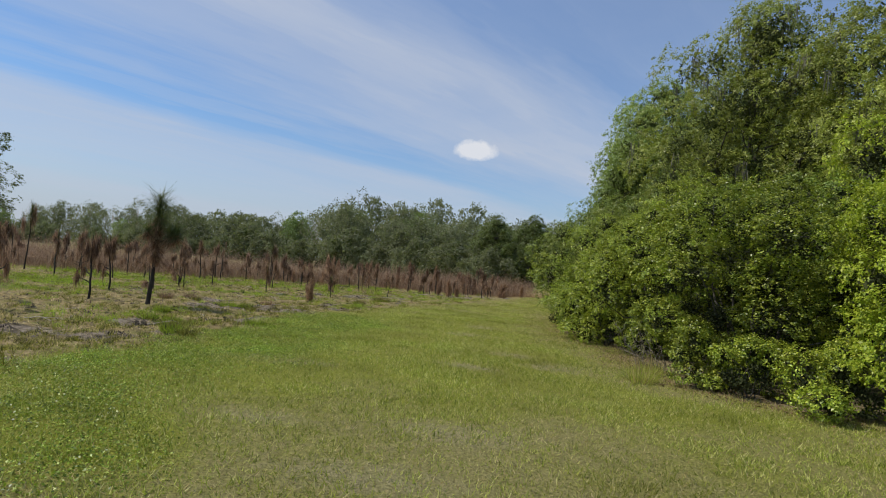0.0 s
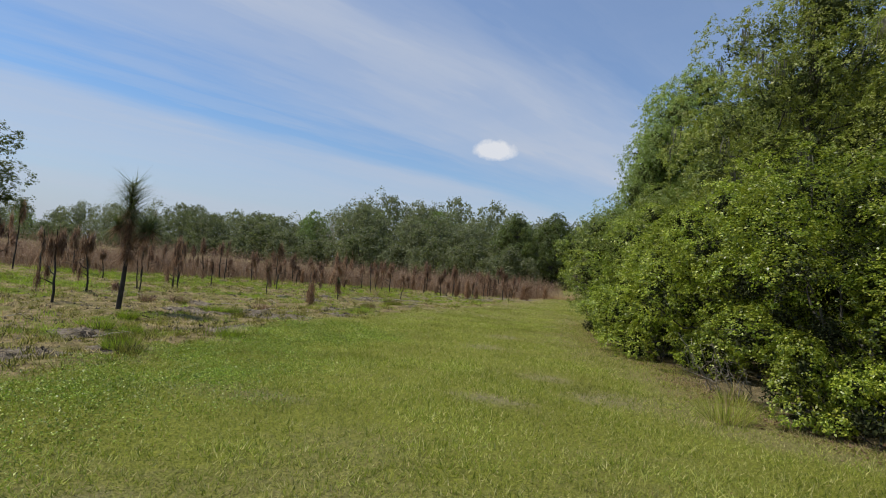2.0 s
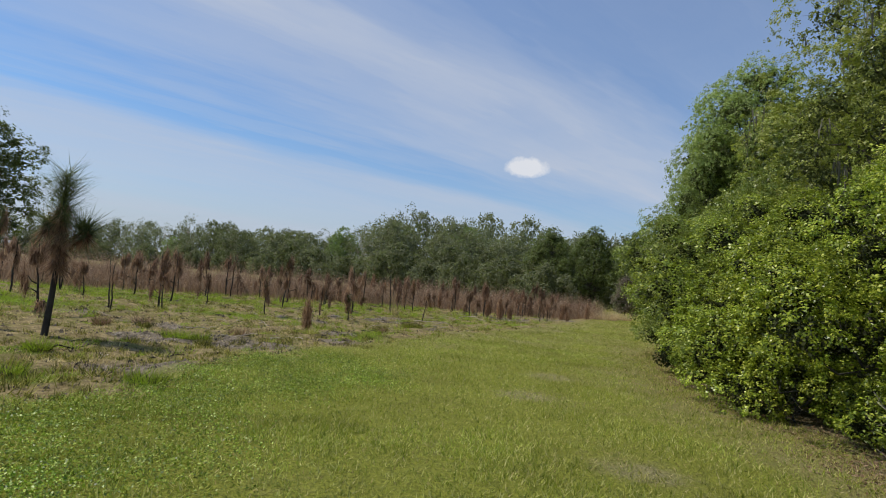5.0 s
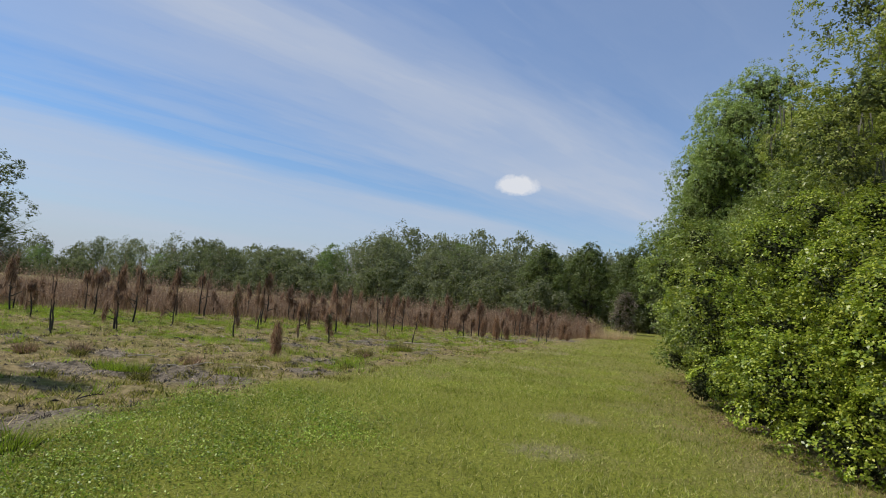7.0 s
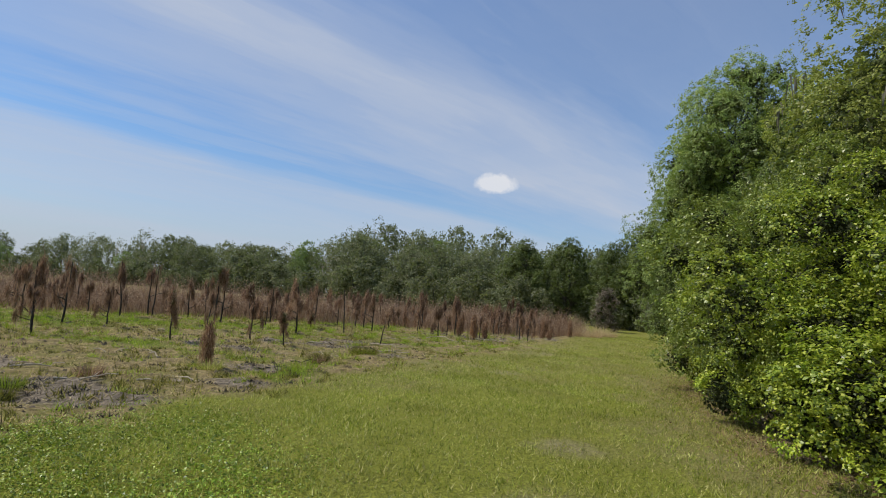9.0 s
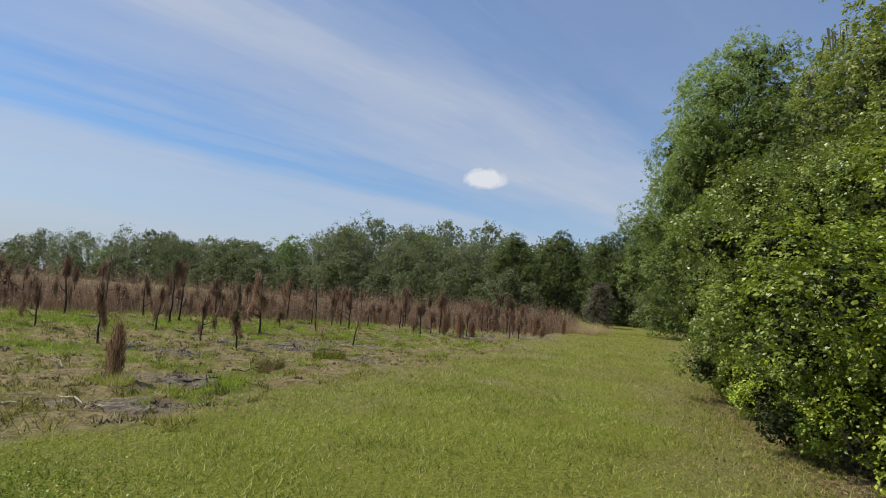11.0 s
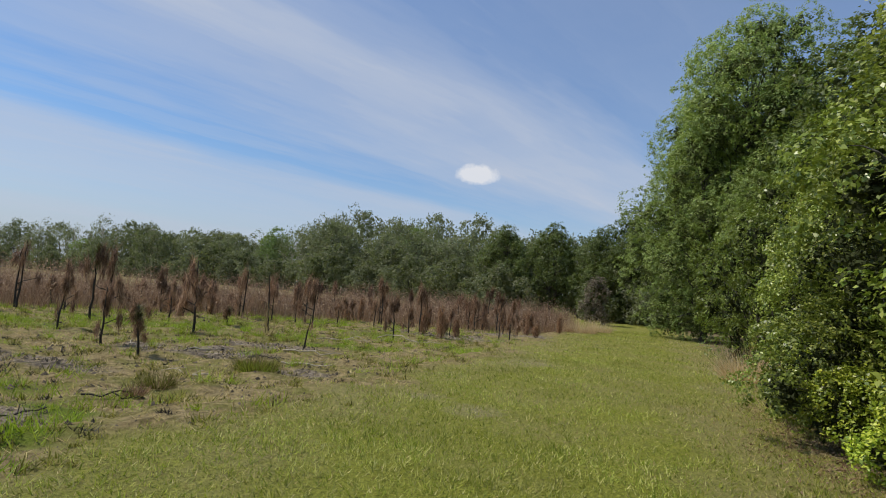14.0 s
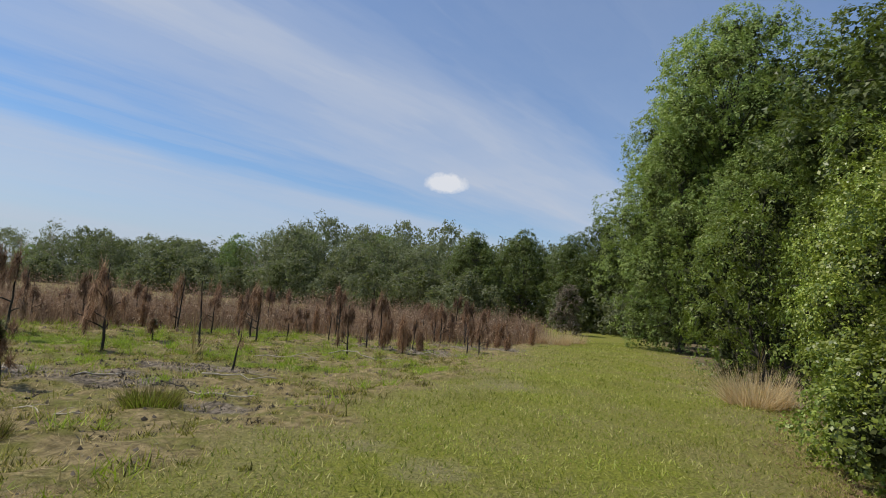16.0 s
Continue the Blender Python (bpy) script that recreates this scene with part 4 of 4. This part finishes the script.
def build_shrubs():
    far_stock = [tree_mesh(200 + i, 2.5, 4.4, 0.0, 46, 0.63, 70000, 0.048, M_SHRUB, M_BARK, 0.05, stems=6, ratio=0.62, core=0.28, inner=1.4, gap=0.12, widest=0.35, foot=0.92, shell=0.3, spread=0.5) for i in range(2)]
    near_stock = [tree_mesh(210 + i, 2.5, 4.4, 0.0, 48, 0.62, 74000, 0.048, M_SHRUB, M_BARK, 0.05, stems=6, ratio=0.62, core=0.28, inner=1.4, gap=0.22, widest=0.35, foot=0.88, shell=0.3, spread=0.5) for i in range(2)]
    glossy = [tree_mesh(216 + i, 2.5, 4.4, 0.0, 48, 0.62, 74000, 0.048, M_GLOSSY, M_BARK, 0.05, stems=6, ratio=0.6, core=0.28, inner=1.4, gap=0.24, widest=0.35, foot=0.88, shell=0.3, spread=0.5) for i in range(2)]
    raised = tree_mesh(226, 2.5, 4.4, 0.75, 44, 0.63, 66000, 0.048, M_SHRUB, M_BARK, 0.05, stems=6, ratio=0.62, core=0.2, inner=1.4, gap=0.25, widest=0.4, foot=0.75, shell=0.3, spread=0.5)
    sunny = tree_mesh(221, 2.5, 4.4, 0.0, 48, 0.62, 70000, 0.048, M_SUNNY, M_BARK, 0.05, stems=6, ratio=0.62, core=0.25, inner=1.4, gap=0.05, widest=0.35, foot=0.92, shell=0.3, spread=0.5)
    rng = np.random.default_rng(70)
    for i, (x, y, r, h) in enumerate(SHRUBS):
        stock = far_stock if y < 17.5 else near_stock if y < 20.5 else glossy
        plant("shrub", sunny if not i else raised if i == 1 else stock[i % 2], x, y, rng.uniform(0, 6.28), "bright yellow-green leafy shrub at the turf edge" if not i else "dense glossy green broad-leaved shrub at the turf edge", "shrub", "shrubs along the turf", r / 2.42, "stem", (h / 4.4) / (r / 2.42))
    # low growth closing the foot of the hedge
    skirt = [tree_mesh(240 + i, 0.85, 1.25, 0.0, 16, 0.32, 9500, 0.047, M_SHRUB, M_BARK, 0.02, stems=4, ratio=0.62, core=0.2, inner=1.5, gap=0.15, widest=0.3, foot=0.95, shell=0.4, spread=0.5) for i in range(2)]
    for i, y in enumerate((10.3, 11.2, 12.1, 15.6, 16.9, 18.2, 19.6, 21.3, 23.1, 25.0, 26.6)):
        x = float(np.interp(y, HEDGE_Y, HEDGE_X)) + rng.uniform(0.9, 1.15)
        plant("low_shrub", skirt[i % 2], x, y, rng.uniform(0, 6.28), "low glossy green shrub at the foot of the hedge", "shrub", "low shrubs", rng.uniform(0.75, 1.15), "stem")
    coarse = [tree_mesh(230 + i, 2.7, 5.6, 0.0, 40, 0.70, 22000, 0.095, M_THICKET, M_BARK, 0.07, stems=5, simple=True, inner=2.0, core=0.12, widest=0.4, foot=0.7, shell=0.45) for i in range(2)]
    for i, (x, y, r, h) in enumerate(BACK_SHRUBS):
        plant("shrub", coarse[i % 2], x, y, rng.uniform(0, 6.28), "tall leafy green shrub behind the hedge front", "shrub", "shrubs behind", r / 2.7, "stem", (h / 5.6) / (r / 2.7))


def build_trees():
    rng = np.random.default_rng(71)
    mossy = tree_mesh(300, 5.0, 14.8, 1.6, 96, 1.32, 180000, 0.078, M_OAK, M_BARK, 0.24, simple=True, inner=1.9, moss=110, core=0.13, under=0.5, widest=0.42, foot=0.55, ratio=0.72, shell=0.28)
    plant("live_oak", mossy, 11.1, 28.6, 0.4, "tall live oak hung with grey moss", "tree", "trees", 1.0)
    plant("live_oak", mossy, 16.5, 24.0, 2.4, "tall live oak hung with grey moss", "tree", "trees", 1.03)
    plant("live_oak", mossy, 14.0, 18.0, 4.1, "live oak with hanging moss behind shrubs", "tree", "trees", 0.75)
    tall = tree_mesh(310, 5.4, 20.2, 3.0, 100, 1.45, 118000, 0.122, M_WILLOW, M_BARK, 0.28, simple=True, inner=2.0, core=0.14, under=0.55, widest=0.5, foot=0.4, ratio=0.72, shell=0.28)
    plant("tall_oak", tall, 10.6, 53.5, 1.0, "tall rounded green oak above the hedge", "tree", "trees", 1.0)
    plant("tall_oak", tall, 13.4, 58.0, 3.6, "tall rounded green oak above the hedge", "tree", "trees", 0.92)
    plant("tall_oak", tall, 9.0, 57.5, 5.2, "tall rounded green oak above the hedge", "tree", "trees", 0.80)
    pale = tree_mesh(320, 4.2, 12.9, 0.2, 66, 1.15, 88000, 0.095, M_WILLOW, M_BARK, 0.16, simple=True, inner=2.0, core=0.13, under=0.55, widest=0.42, foot=0.6, ratio=0.72, shell=0.28)
    plant("pale_tree", pale, 7.7, 52.0, 2.0, "pale green bushy tree with foliage to the ground", "tree", "trees", 1.0)
    plant("pale_tree", pale, 10.6, 46.5, 5.0, "pale green bushy tree with foliage to the ground", "tree", "trees", 0.8)
    dark = tree_mesh(330, 5.0, 14.5, 1.0, 70, 1.2, 31000, 0.185, M_SHADED_OAK, M_BARK, 0.25, simple=True, inner=2.2, core=0.10, widest=0.45, foot=0.45, ratio=0.72, shell=0.28)
    plant("live_oak", dark, 15.2, 43.5, 0.3, "broad live oak behind the shrubs, shade in its leaf colour", "tree", "trees", 1.15)
    plant("live_oak", dark, 15.8, 35.5, 2.9, "broad live oak behind the shrubs, shade in its leaf colour", "tree", "trees", 0.9)
    plant("live_oak", dark, 18.5, 51.5, 1.6, "broad live oak behind the shrubs, shade in its leaf colour", "tree", "trees", 1.25)
    plant("live_oak", dark, 24.0, 63.0, 4.4, "broad live oak behind the shrubs, shade in its leaf colour", "tree", "trees", 1.55)
    # added low oaks; their dark leaf colour paints the shade under the far trees
    plant("live_oak", dark, 13.0, 68.5, 2.2, "low oak at the far turf bend, shade in its leaf colour", "tree", "trees", 0.82)
    plant("live_oak", dark, 10.6, 76.0, 5.0, "low oak at the far turf bend, shade in its leaf colour", "tree", "trees", 0.78)
    plant("live_oak", dark, 15.5, 82.0, 3.3, "low oak at the far turf bend, shade in its leaf colour", "tree", "trees", 0.95)
    plant("live_oak", dark, 7.5, 84.0, 1.2, "low oak at the far turf bend, shade in its leaf colour", "tree", "trees", 0.85)
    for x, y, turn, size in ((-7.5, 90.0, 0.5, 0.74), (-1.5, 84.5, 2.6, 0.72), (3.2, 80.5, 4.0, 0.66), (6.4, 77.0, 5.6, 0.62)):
        plant("live_oak", dark, x, y, turn, "oak at the edge of the far woods, shade in its leaf colour", "tree", "trees", size)
    plant("live_oak", dark, -67.0, 51.5, 0.9, "spreading live oak beyond the field, backlit shade in its leaf colour", "tree", "trees", 1.55, tall=0.76)


build_shrubs()
build_trees()


# ---- far woods ----
def build_far():
    rng = np.random.default_rng(80)
    stock = [tree_mesh(400 + i, 5.8, 13.0, 0.0, 70, 1.25, 7000, 0.38, M_FAR_HAZY, M_BARK, 0.2, twigs=0, sides=4, simple=True, core=0.0, ratio=0.75, widest=w, foot=0.8, shell=0.7, spread=0.7, per=9, under=0.6) for i, w in enumerate((0.42, 0.55, 0.66))]
    stock.append(tree_mesh(410, 4.8, 13.0, 0.0, 60, 1.1, 6400, 0.36, M_FAR_GREEN, M_BARK, 0.2, twigs=0, sides=4, simple=True, core=0.0, ratio=0.75, widest=0.5, foot=0.7, shell=0.7, spread=0.7, per=9, under=0.6))
    # half-bare crowns, more wood than leaves
    thin = [tree_mesh(430 + i, 4.4, 14.0, 4.0, 34, 1.1, 1500, 0.30, M_FAR_HAZY, M_GREYWOOD, 0.16, twigs=4, sides=4, simple=True, core=0.0, ratio=0.7, widest=0.6, foot=0.5, shell=0.9, spread=0.8, per=6, under=0.6) for i in range(2)]
    bushy = [tree_mesh(420 + i, 5.6, 7.0, 0.0, 62, 1.1, 6000, 0.36, M_FAR_HAZY, M_BARK, 0.12, twigs=0, sides=4, simple=True, inner=1.8, stems=3, core=0.06, ratio=0.75, widest=0.4, foot=0.9, shell=0.7, spread=0.7, per=9, under=0.6) for i in range(2)]
    edge_x = [-150, -125, -100, -80, -62, -45, -30, -18, -8, 2, 9, 16, 24]
    edge_y = [100, 108, 115, 118, 116, 110, 104, 96, 88, 82, 78, 74, 70]
    # low spreading trees at the edge of the woods, taller ones behind
    rows = ((0, 0.85, 1.2, 1.0, 6.0), (9, 0.82, 1.1, 0.98, 5.0), (24, 0.95, 1.2, 1.12, 5.5), (50, 1.1, 1.35, 1.2, 7.0))
    for row, (back, low, high, flat, step) in enumerate(rows):
        x = -150.0 + row * 2
        while x < 34:
            edge = float(np.interp(x, edge_x, edge_y))
            near = edge / 112.0
            size = rng.uniform(low, high) * near * float(np.interp(x, [-110, -80, -55, -30, -8, 5], [0.71, 0.85, 1.0, 0.97, 0.93, 0.93]))
            k = 3 if rng.uniform() < 0.16 else int(rng.integers(3))
            bare = row > 0 and rng.uniform() < float(np.interp(x, [-60, -30, -5], [0.42, 0.18, 0.05]))
            made = thin[k % 2] if bare else stock[k] if row else bushy[k % 2]
            plant("woodland_tree", made, x + rng.normal(0, 1.0), edge + back * near + rng.normal(0, 2.0), rng.uniform(0, 6.28),
                  "half-bare grey tree with thin foliage in the woods" if bare else "brighter green tree in the woods beyond the field" if row and k == 3 else "leafy grey-green tree in the woods beyond the field",
                  "tree", "far woods", size, tall=flat * rng.uniform(0.8, 1.12))
            x += step * near * rng.uniform(0.7, 1.3)


build_far()


# ---- tufts, dry clumps, sticks and clods ----
def grass_clump(name, x, y, tall, wide, count, mats, label, category, seed, stalks=0):
    """A clump of long arching blades on a short root stock, with a few taller stalks."""
    rng = np.random.default_rng(seed)
    top = new(name)
    top.empty_display_size = 0.2
    top.location = (x, y, float(relief(np.array([x]), np.array([y]))[0]))
    tagged(top, label, category, "grass clumps")
    n = count
    w = rng.uniform(0, 6.28, n)
    d = wide * 0.35 * np.sqrt(rng.uniform(0, 1, n))
    base = np.stack([d * np.cos(w), d * np.sin(w), np.full(n, -0.01)], 1)
    out = rng.uniform(0.1, 1.3, n)
    way = np.stack([np.cos(w) * out, np.sin(w) * out, np.ones(n)], 1)
    v, f = blades(rng, base, np.full(n, tall), np.full(n, 0.011 if tall < 0.6 else 0.016), way=way + rng.normal(0, 0.25, (n, 3)))
    part("blade", mesh_from("blade", v, f, mats[0]), top)
    if len(mats) > 1:
        k = n // 2
        base2 = base[:k] * 1.05
        v, f = blades(rng, base2, np.full(k, tall * 0.7), np.full(k, 0.011), way=way[:k] + rng.normal(0, 0.4, (k, 3)))
        part("dry_blade", mesh_from("dry_blade", v, f, mats[1]), top, "dry straw-coloured blades")
    for i in range(stalks):
        a = rng.uniform(0, 6.28)
        e = np.array([math.cos(a), math.sin(a), 0]) * tall * rng.uniform(0.2, 0.8)
        line = [((e[0] * q * q, e[1] * q * q, tall * 2.0 * (q - 0.28 * q * q)), 0.006 - 0.004 * q) for q in np.linspace(0, 1, 6)]
        sv, sf = tubes([line], 5)
        part("stalk", mesh_from("stalk", sv, sf, M_STRAW), top, "thin arching dry stalk")


CLUMPS = [("grass_tuft", 4.55, 11.7, 0.36, 0.7, 300, (M_GRASS, M_STRAW), "tall olive grass tuft at the shrub foot", "grass tuft", 5),
          ("grass_tuft", 4.9, 12.9, 0.30, 0.5, 180, (M_GRASS, M_STRAW), "yellow-green grass tuft at the shrub foot", "grass tuft", 3),
          ("grass_tuft", -5.15, 26.9, 0.30, 1.0, 700, (M_OLIVE, M_LIME), "olive bunch grass tuft in the field", "grass tuft", 2),
          ("grass_tuft", -5.42, 24.7, 0.28, 0.55, 380, (M_OLIVE, M_RUST), "small brownish grass tuft in the field", "grass tuft", 0),
          ("grass_tuft", -4.45, 11.3, 0.26, 0.7, 300, (M_LIME, M_CHAR), "dark green grass tuft with burnt base", "grass tuft", 0),
          ("grass_tuft", -7.5, 17.9, 0.26, 0.6, 260, (M_LIME, M_CHAR), "dark green grass tuft with burnt base", "grass tuft", 0),
          ("grass_tuft", -6.0, 21.2, 0.24, 0.6, 240, (M_GRASS, M_STRAW), "olive bunch grass tuft in the field", "grass tuft", 0),
          ("grass_tuft", -10.1, 19.6, 0.34, 0.45, 200, (M_RUST, M_CHAR), "burnt brown grass stump in the field", "grass tuft", 0),
          ("grass_tuft", -6.23, 12.70, 0.24, 0.55, 260, (M_LIME, M_CHAR), "fresh lime-green grass clump on sandy soil", "grass tuft", 0),
          ("grass_tuft", -4.79, 11.66, 0.22, 0.5, 260, (M_OLIVE, M_CHAR), "dark olive grass clump with a burnt base", "grass tuft", 0),
          ("grass_tuft", -5.90, 13.10, 0.2, 0.6, 260, (M_LIME, M_CHAR), "fresh lime-green grass clump on sandy soil", "grass tuft", 0),
          ("grass_tuft", -7.34, 14.63, 0.2, 0.5, 260, (M_LIME, M_CHAR), "fresh lime-green grass clump on sandy soil", "grass tuft", 0),
          ("grass_tuft", -7.59, 16.77, 0.16, 0.35, 260, (M_OLIVE, M_CHAR), "dark olive grass clump with a burnt base", "grass tuft", 0),
          ("grass_tuft", -3.81, 10.79, 0.2, 0.5, 260, (M_OLIVE, M_CHAR), "dark olive grass clump with a burnt base", "grass tuft", 0),
          ("grass_tuft", -10.60, 18.79, 0.2, 0.4, 260, (M_OLIVE, M_CHAR), "dark olive grass clump with a burnt base", "grass tuft", 0),
          ("grass_tuft", -10.11, 18.35, 0.28, 0.45, 260, (M_RUST, M_OLIVE), "withered brown grass clump in the burnt field", "grass tuft", 0),
          ("grass_tuft", -9.44, 19.00, 0.2, 0.45, 260, (M_OLIVE, M_CHAR), "dark olive grass clump with a burnt base", "grass tuft", 0),
          ("grass_tuft", -7.10, 17.74, 0.2, 0.4, 260, (M_LIME, M_CHAR), "fresh lime-green grass clump on sandy soil", "grass tuft", 0),
          ("grass_tuft", -6.41, 17.48, 0.2, 0.4, 260, (M_OLIVE, M_CHAR), "dark olive grass clump with a burnt base", "grass tuft", 0),
          ("grass_tuft", -3.78, 13.31, 0.2, 0.6, 260, (M_LIME, M_CHAR), "fresh lime-green grass clump on sandy soil", "grass tuft", 0),
          ("grass_tuft", -6.83, 19.28, 0.26, 0.55, 260, (M_RUST, M_OLIVE), "withered brown grass clump in the burnt field", "grass tuft", 0),
          ("grass_tuft", -6.81, 17.91, 0.25, 0.5, 260, (M_LIME, M_CHAR), "fresh lime-green grass clump on sandy soil", "grass tuft", 0),
          ("grass_tuft", -5.11, 23.86, 0.18, 0.3, 260, (M_RUST, M_OLIVE), "withered brown grass clump in the burnt field", "grass tuft", 0),
          ("dry_grass_clump", 4.5, 32.2, 0.85, 1.5, 800, (M_PALE_STRAW,), "pale beige dry grass clump before the shrubs", "dry grass", 6),
          ("dry_grass_clump", 1.1, 49.6, 0.95, 2.2, 520, (M_PALE_STRAW, M_BRUSH), "beige dry grass clump at the brush edge", "dry grass", 0),
          ("dry_grass_clump", -0.2, 49.2, 0.8, 2.0, 480, (M_BRUSH, M_STRAW), "beige dry grass clump at the brush edge", "dry grass", 0),
          ("dry_grass_clump", 2.2, 52.5, 0.8, 2.0, 420, (M_PALE_STRAW, M_BRUSH), "beige dry grass clump at the brush edge", "dry grass", 0),
          ("dry_grass_clump", -8.3, 32.8, 0.7, 0.6, 60, (M_STRAW,), "thin pale dry stalks standing in the field", "dry grass", 6)]
for i, (nm, cx, cy, tall, wide, count, mats, label, cat, stalks) in enumerate(CLUMPS):
    grass_clump(nm, cx, cy, tall, wide, count, mats, label, cat, 900 + i, stalks)


def build_edge_grass():
    """Long dry grass along the foot of the shrubs."""
    rng = np.random.default_rng(61)
    y = rng.uniform(9.5, 36, 900)
    x = np.interp(y, HEDGE_Y, HEDGE_X) + rng.normal(0.22, 0.24, len(y))
    k = 16
    px, py = tuft_points(rng, x, y, np.full(len(x), 0.07), k)
    v, f = blades(rng, on_ground(px, py), np.full(len(px), 0.10), np.full(len(px), 0.007), 1.0)
    half = (len(f) // 2)
    stuff("edge_grass", mesh_from("edge_grass", v[: half * 3], f[:half], M_STRAW), "dry grass fringe along the shrubs", "grass")
    stuff("edge_green_grass", mesh_from("edge_green_grass", v[half * 3:], f[half:] - half * 3, M_GRASS), "longer green grass fringe along the shrubs", "grass")
    # fallen leaves under the hedge
    y = rng.uniform(9.5, 36, 9000)
    x = np.interp(y, HEDGE_Y, HEDGE_X) + rng.normal(0.45, 0.34, len(y))
    p = on_ground(x, y) + np.array([0, 0, 0.012])
    v, f = leaf_quads(rng, p, np.tile((0, 0, 1.0), (len(p), 1)), 0.055, 0.5, 0.35)
    stuff("leaf_litter", mesh_from("leaf_litter", v, f, M_LITTER), "brown fallen leaves under the shrubs", "leaf litter")


def fallen_stick(x, y, length, turn, thick, mat, label, seed):
    rng = np.random.default_rng(seed)
    z = float(relief(np.array([x]), np.array([y]))[0]) + thick * 1.5
    line = bent(rng, (-length / 2, 0, 0), (length / 2, 0, 0.02), thick, thick * 0.45, 6, 0.10)
    side = bent(rng, line[3][0], (length * 0.3, length * 0.22, 0.06), thick * 0.6, thick * 0.3, 3, 0.1)
    v, f = tubes([line, side], 6)
    ob = new("fallen_branch", mesh_from("fallen_branch", v, f, mat))
    ob.matrix_world = pose(x, y, z, 0, 0, turn)
    tagged(ob, label, "branch", "fallen branches")


def build_sticks():
    rng = np.random.default_rng(62)
    spots_at = [(-6.1, 19.4, 1.5, 20), (-5.5, 20.1, 1.2, -15), (-6.6, 19.0, 0.9, 60), (-12.5, 27.5, 1.3, 5), (-7.3, 28.7, 1.0, 40), (-5.3, 29.6, 1.4, 8), (-6.2, 34.0, 2.0, 4),
                (-4.7, 35.5, 2.2, -6), (-3.6, 38.5, 1.6, 12), (-6.3, 26.0, 0.9, -20), (-4.6, 27.8, 1.0, 10), (-8.8, 13.0, 1.2, 35), (-6.2, 10.0, 1.0, -30), (-7.5, 11.2, 0.9, 10), (-9.2, 22.4, 1.4, 2)]
    for i, (x, y, ln, tn) in enumerate(spots_at):
        fallen_stick(x, y, ln, tn, 0.010 + 0.009 * rng.uniform(), M_GREYWOOD, "bleached grey fallen branch lying on the field", 500 + i)
    for i in range(26):
        x, y = rng.uniform(-11, -4.6), rng.uniform(9, 30)
        fallen_stick(x, y, rng.uniform(0.4, 0.9), rng.uniform(0, 180), 0.014, M_CHAR if i % 2 else M_GREYWOOD, "charred fallen twig on the field" if i % 2 else "bleached fallen twig on the field", 540 + i)


def build_clods():
    """Dark clods and burnt root stubs in the sandy patches."""
    rng = np.random.default_rng(63)
    n = 26000
    x, y = scatter(rng, n, -20, -3, 6.5, 42)
    lawn, bare, lime, litter = zones(x, y)
    ok = rng.uniform(0, 1, n) < (1 - lawn) * (0.25 + 0.75 * bare)
    x, y = x[ok], y[ok]
    m = len(x)
    size = rng.uniform(0.012, 0.055, m) * np.where(rng.uniform(0, 1, m) < 0.05, 1.8, 1)
    rings = []
    for k in range(6):
        w = k * math.pi / 3 + rng.uniform(-0.4, 0.4, m)
        rr = size * rng.uniform(0.7, 1.3, m)
        rings.append(np.stack([x + rr * np.cos(w), y + rr * np.sin(w), relief(x, y) - 0.02], 1))
    top = np.stack([x + rng.normal(0, 0.01, m), y + rng.normal(0, 0.01, m), relief(x, y) + size * rng.uniform(0.3, 0.7, m)], 1)
    verts = np.stack(rings + [top], 1).reshape(-1, 3)
    b = np.arange(m) * 7
    faces = np.concatenate([np.stack([b + k, b + (k + 1) % 6, b + 6], 1) for k in range(6)])
    stuff("soil_clods", mesh_from("soil_clods", verts, faces, M_CLOD), "dark clods and burnt root stubs on sand", "clods")


def build_dead_twigs():
    """Leafless pale twigs at the shaded foot of the hedge."""
    rng = np.random.default_rng(66)
    for x, y, h in ((4.85, 13.9, 0.95), (5.15, 13.3, 1.0), (5.8, 12.0, 0.7), (4.2, 16.9, 0.6), (3.75, 20.9, 0.6)):
        top = new("dead_twig_bush")
        top.empty_display_size = 0.2
        top.location = (x, y, float(relief(np.array([x]), np.array([y]))[0]))
        tagged(top, "bare pale dead twigs at the foot of the hedge", "twigs", "dead twigs")
        for i in range(6):
            w = rng.uniform(2.0, 5.2)
            tip = np.array([math.cos(w), math.sin(w), 0]) * h * rng.uniform(0.2, 0.75) + np.array([0, 0, h * rng.uniform(0.5, 1.0)])
            line = bent(rng, (rng.normal(0, 0.05), rng.normal(0, 0.05), -0.03), tip, 0.010, 0.004, 6, 0.16)
            forks = [bent(rng, line[k][0], np.array(line[k][0]) + rng.normal(0, 0.16, 3) + np.array([0, 0, 0.08]), 0.005, 0.002, 3, 0.2) for k in (2, 3, 4, 5)]
            v, f = tubes([line] + forks, 5)
            part("twig", mesh_from("twig", v, f, M_TWIG), top)


build_edge_grass()
build_dead_twigs()
build_sticks()
build_clods()


def build_small_tree():
    """A small grey-green conical tree where the turf bends away."""
    small = tree_mesh(600, 1.4, 4.0, 0.0, 34, 0.42, 6000, 0.14, M_SEDGE, M_BARK, 0.05, twigs=0, sides=5, core=0.12, widest=0.25, foot=0.7)
    plant("small_tree", small, 2.6, 66.0, 0.0, "small withered grey-brown bushy tree at the far turf bend", "tree", "trees", 1.0)


build_small_tree()
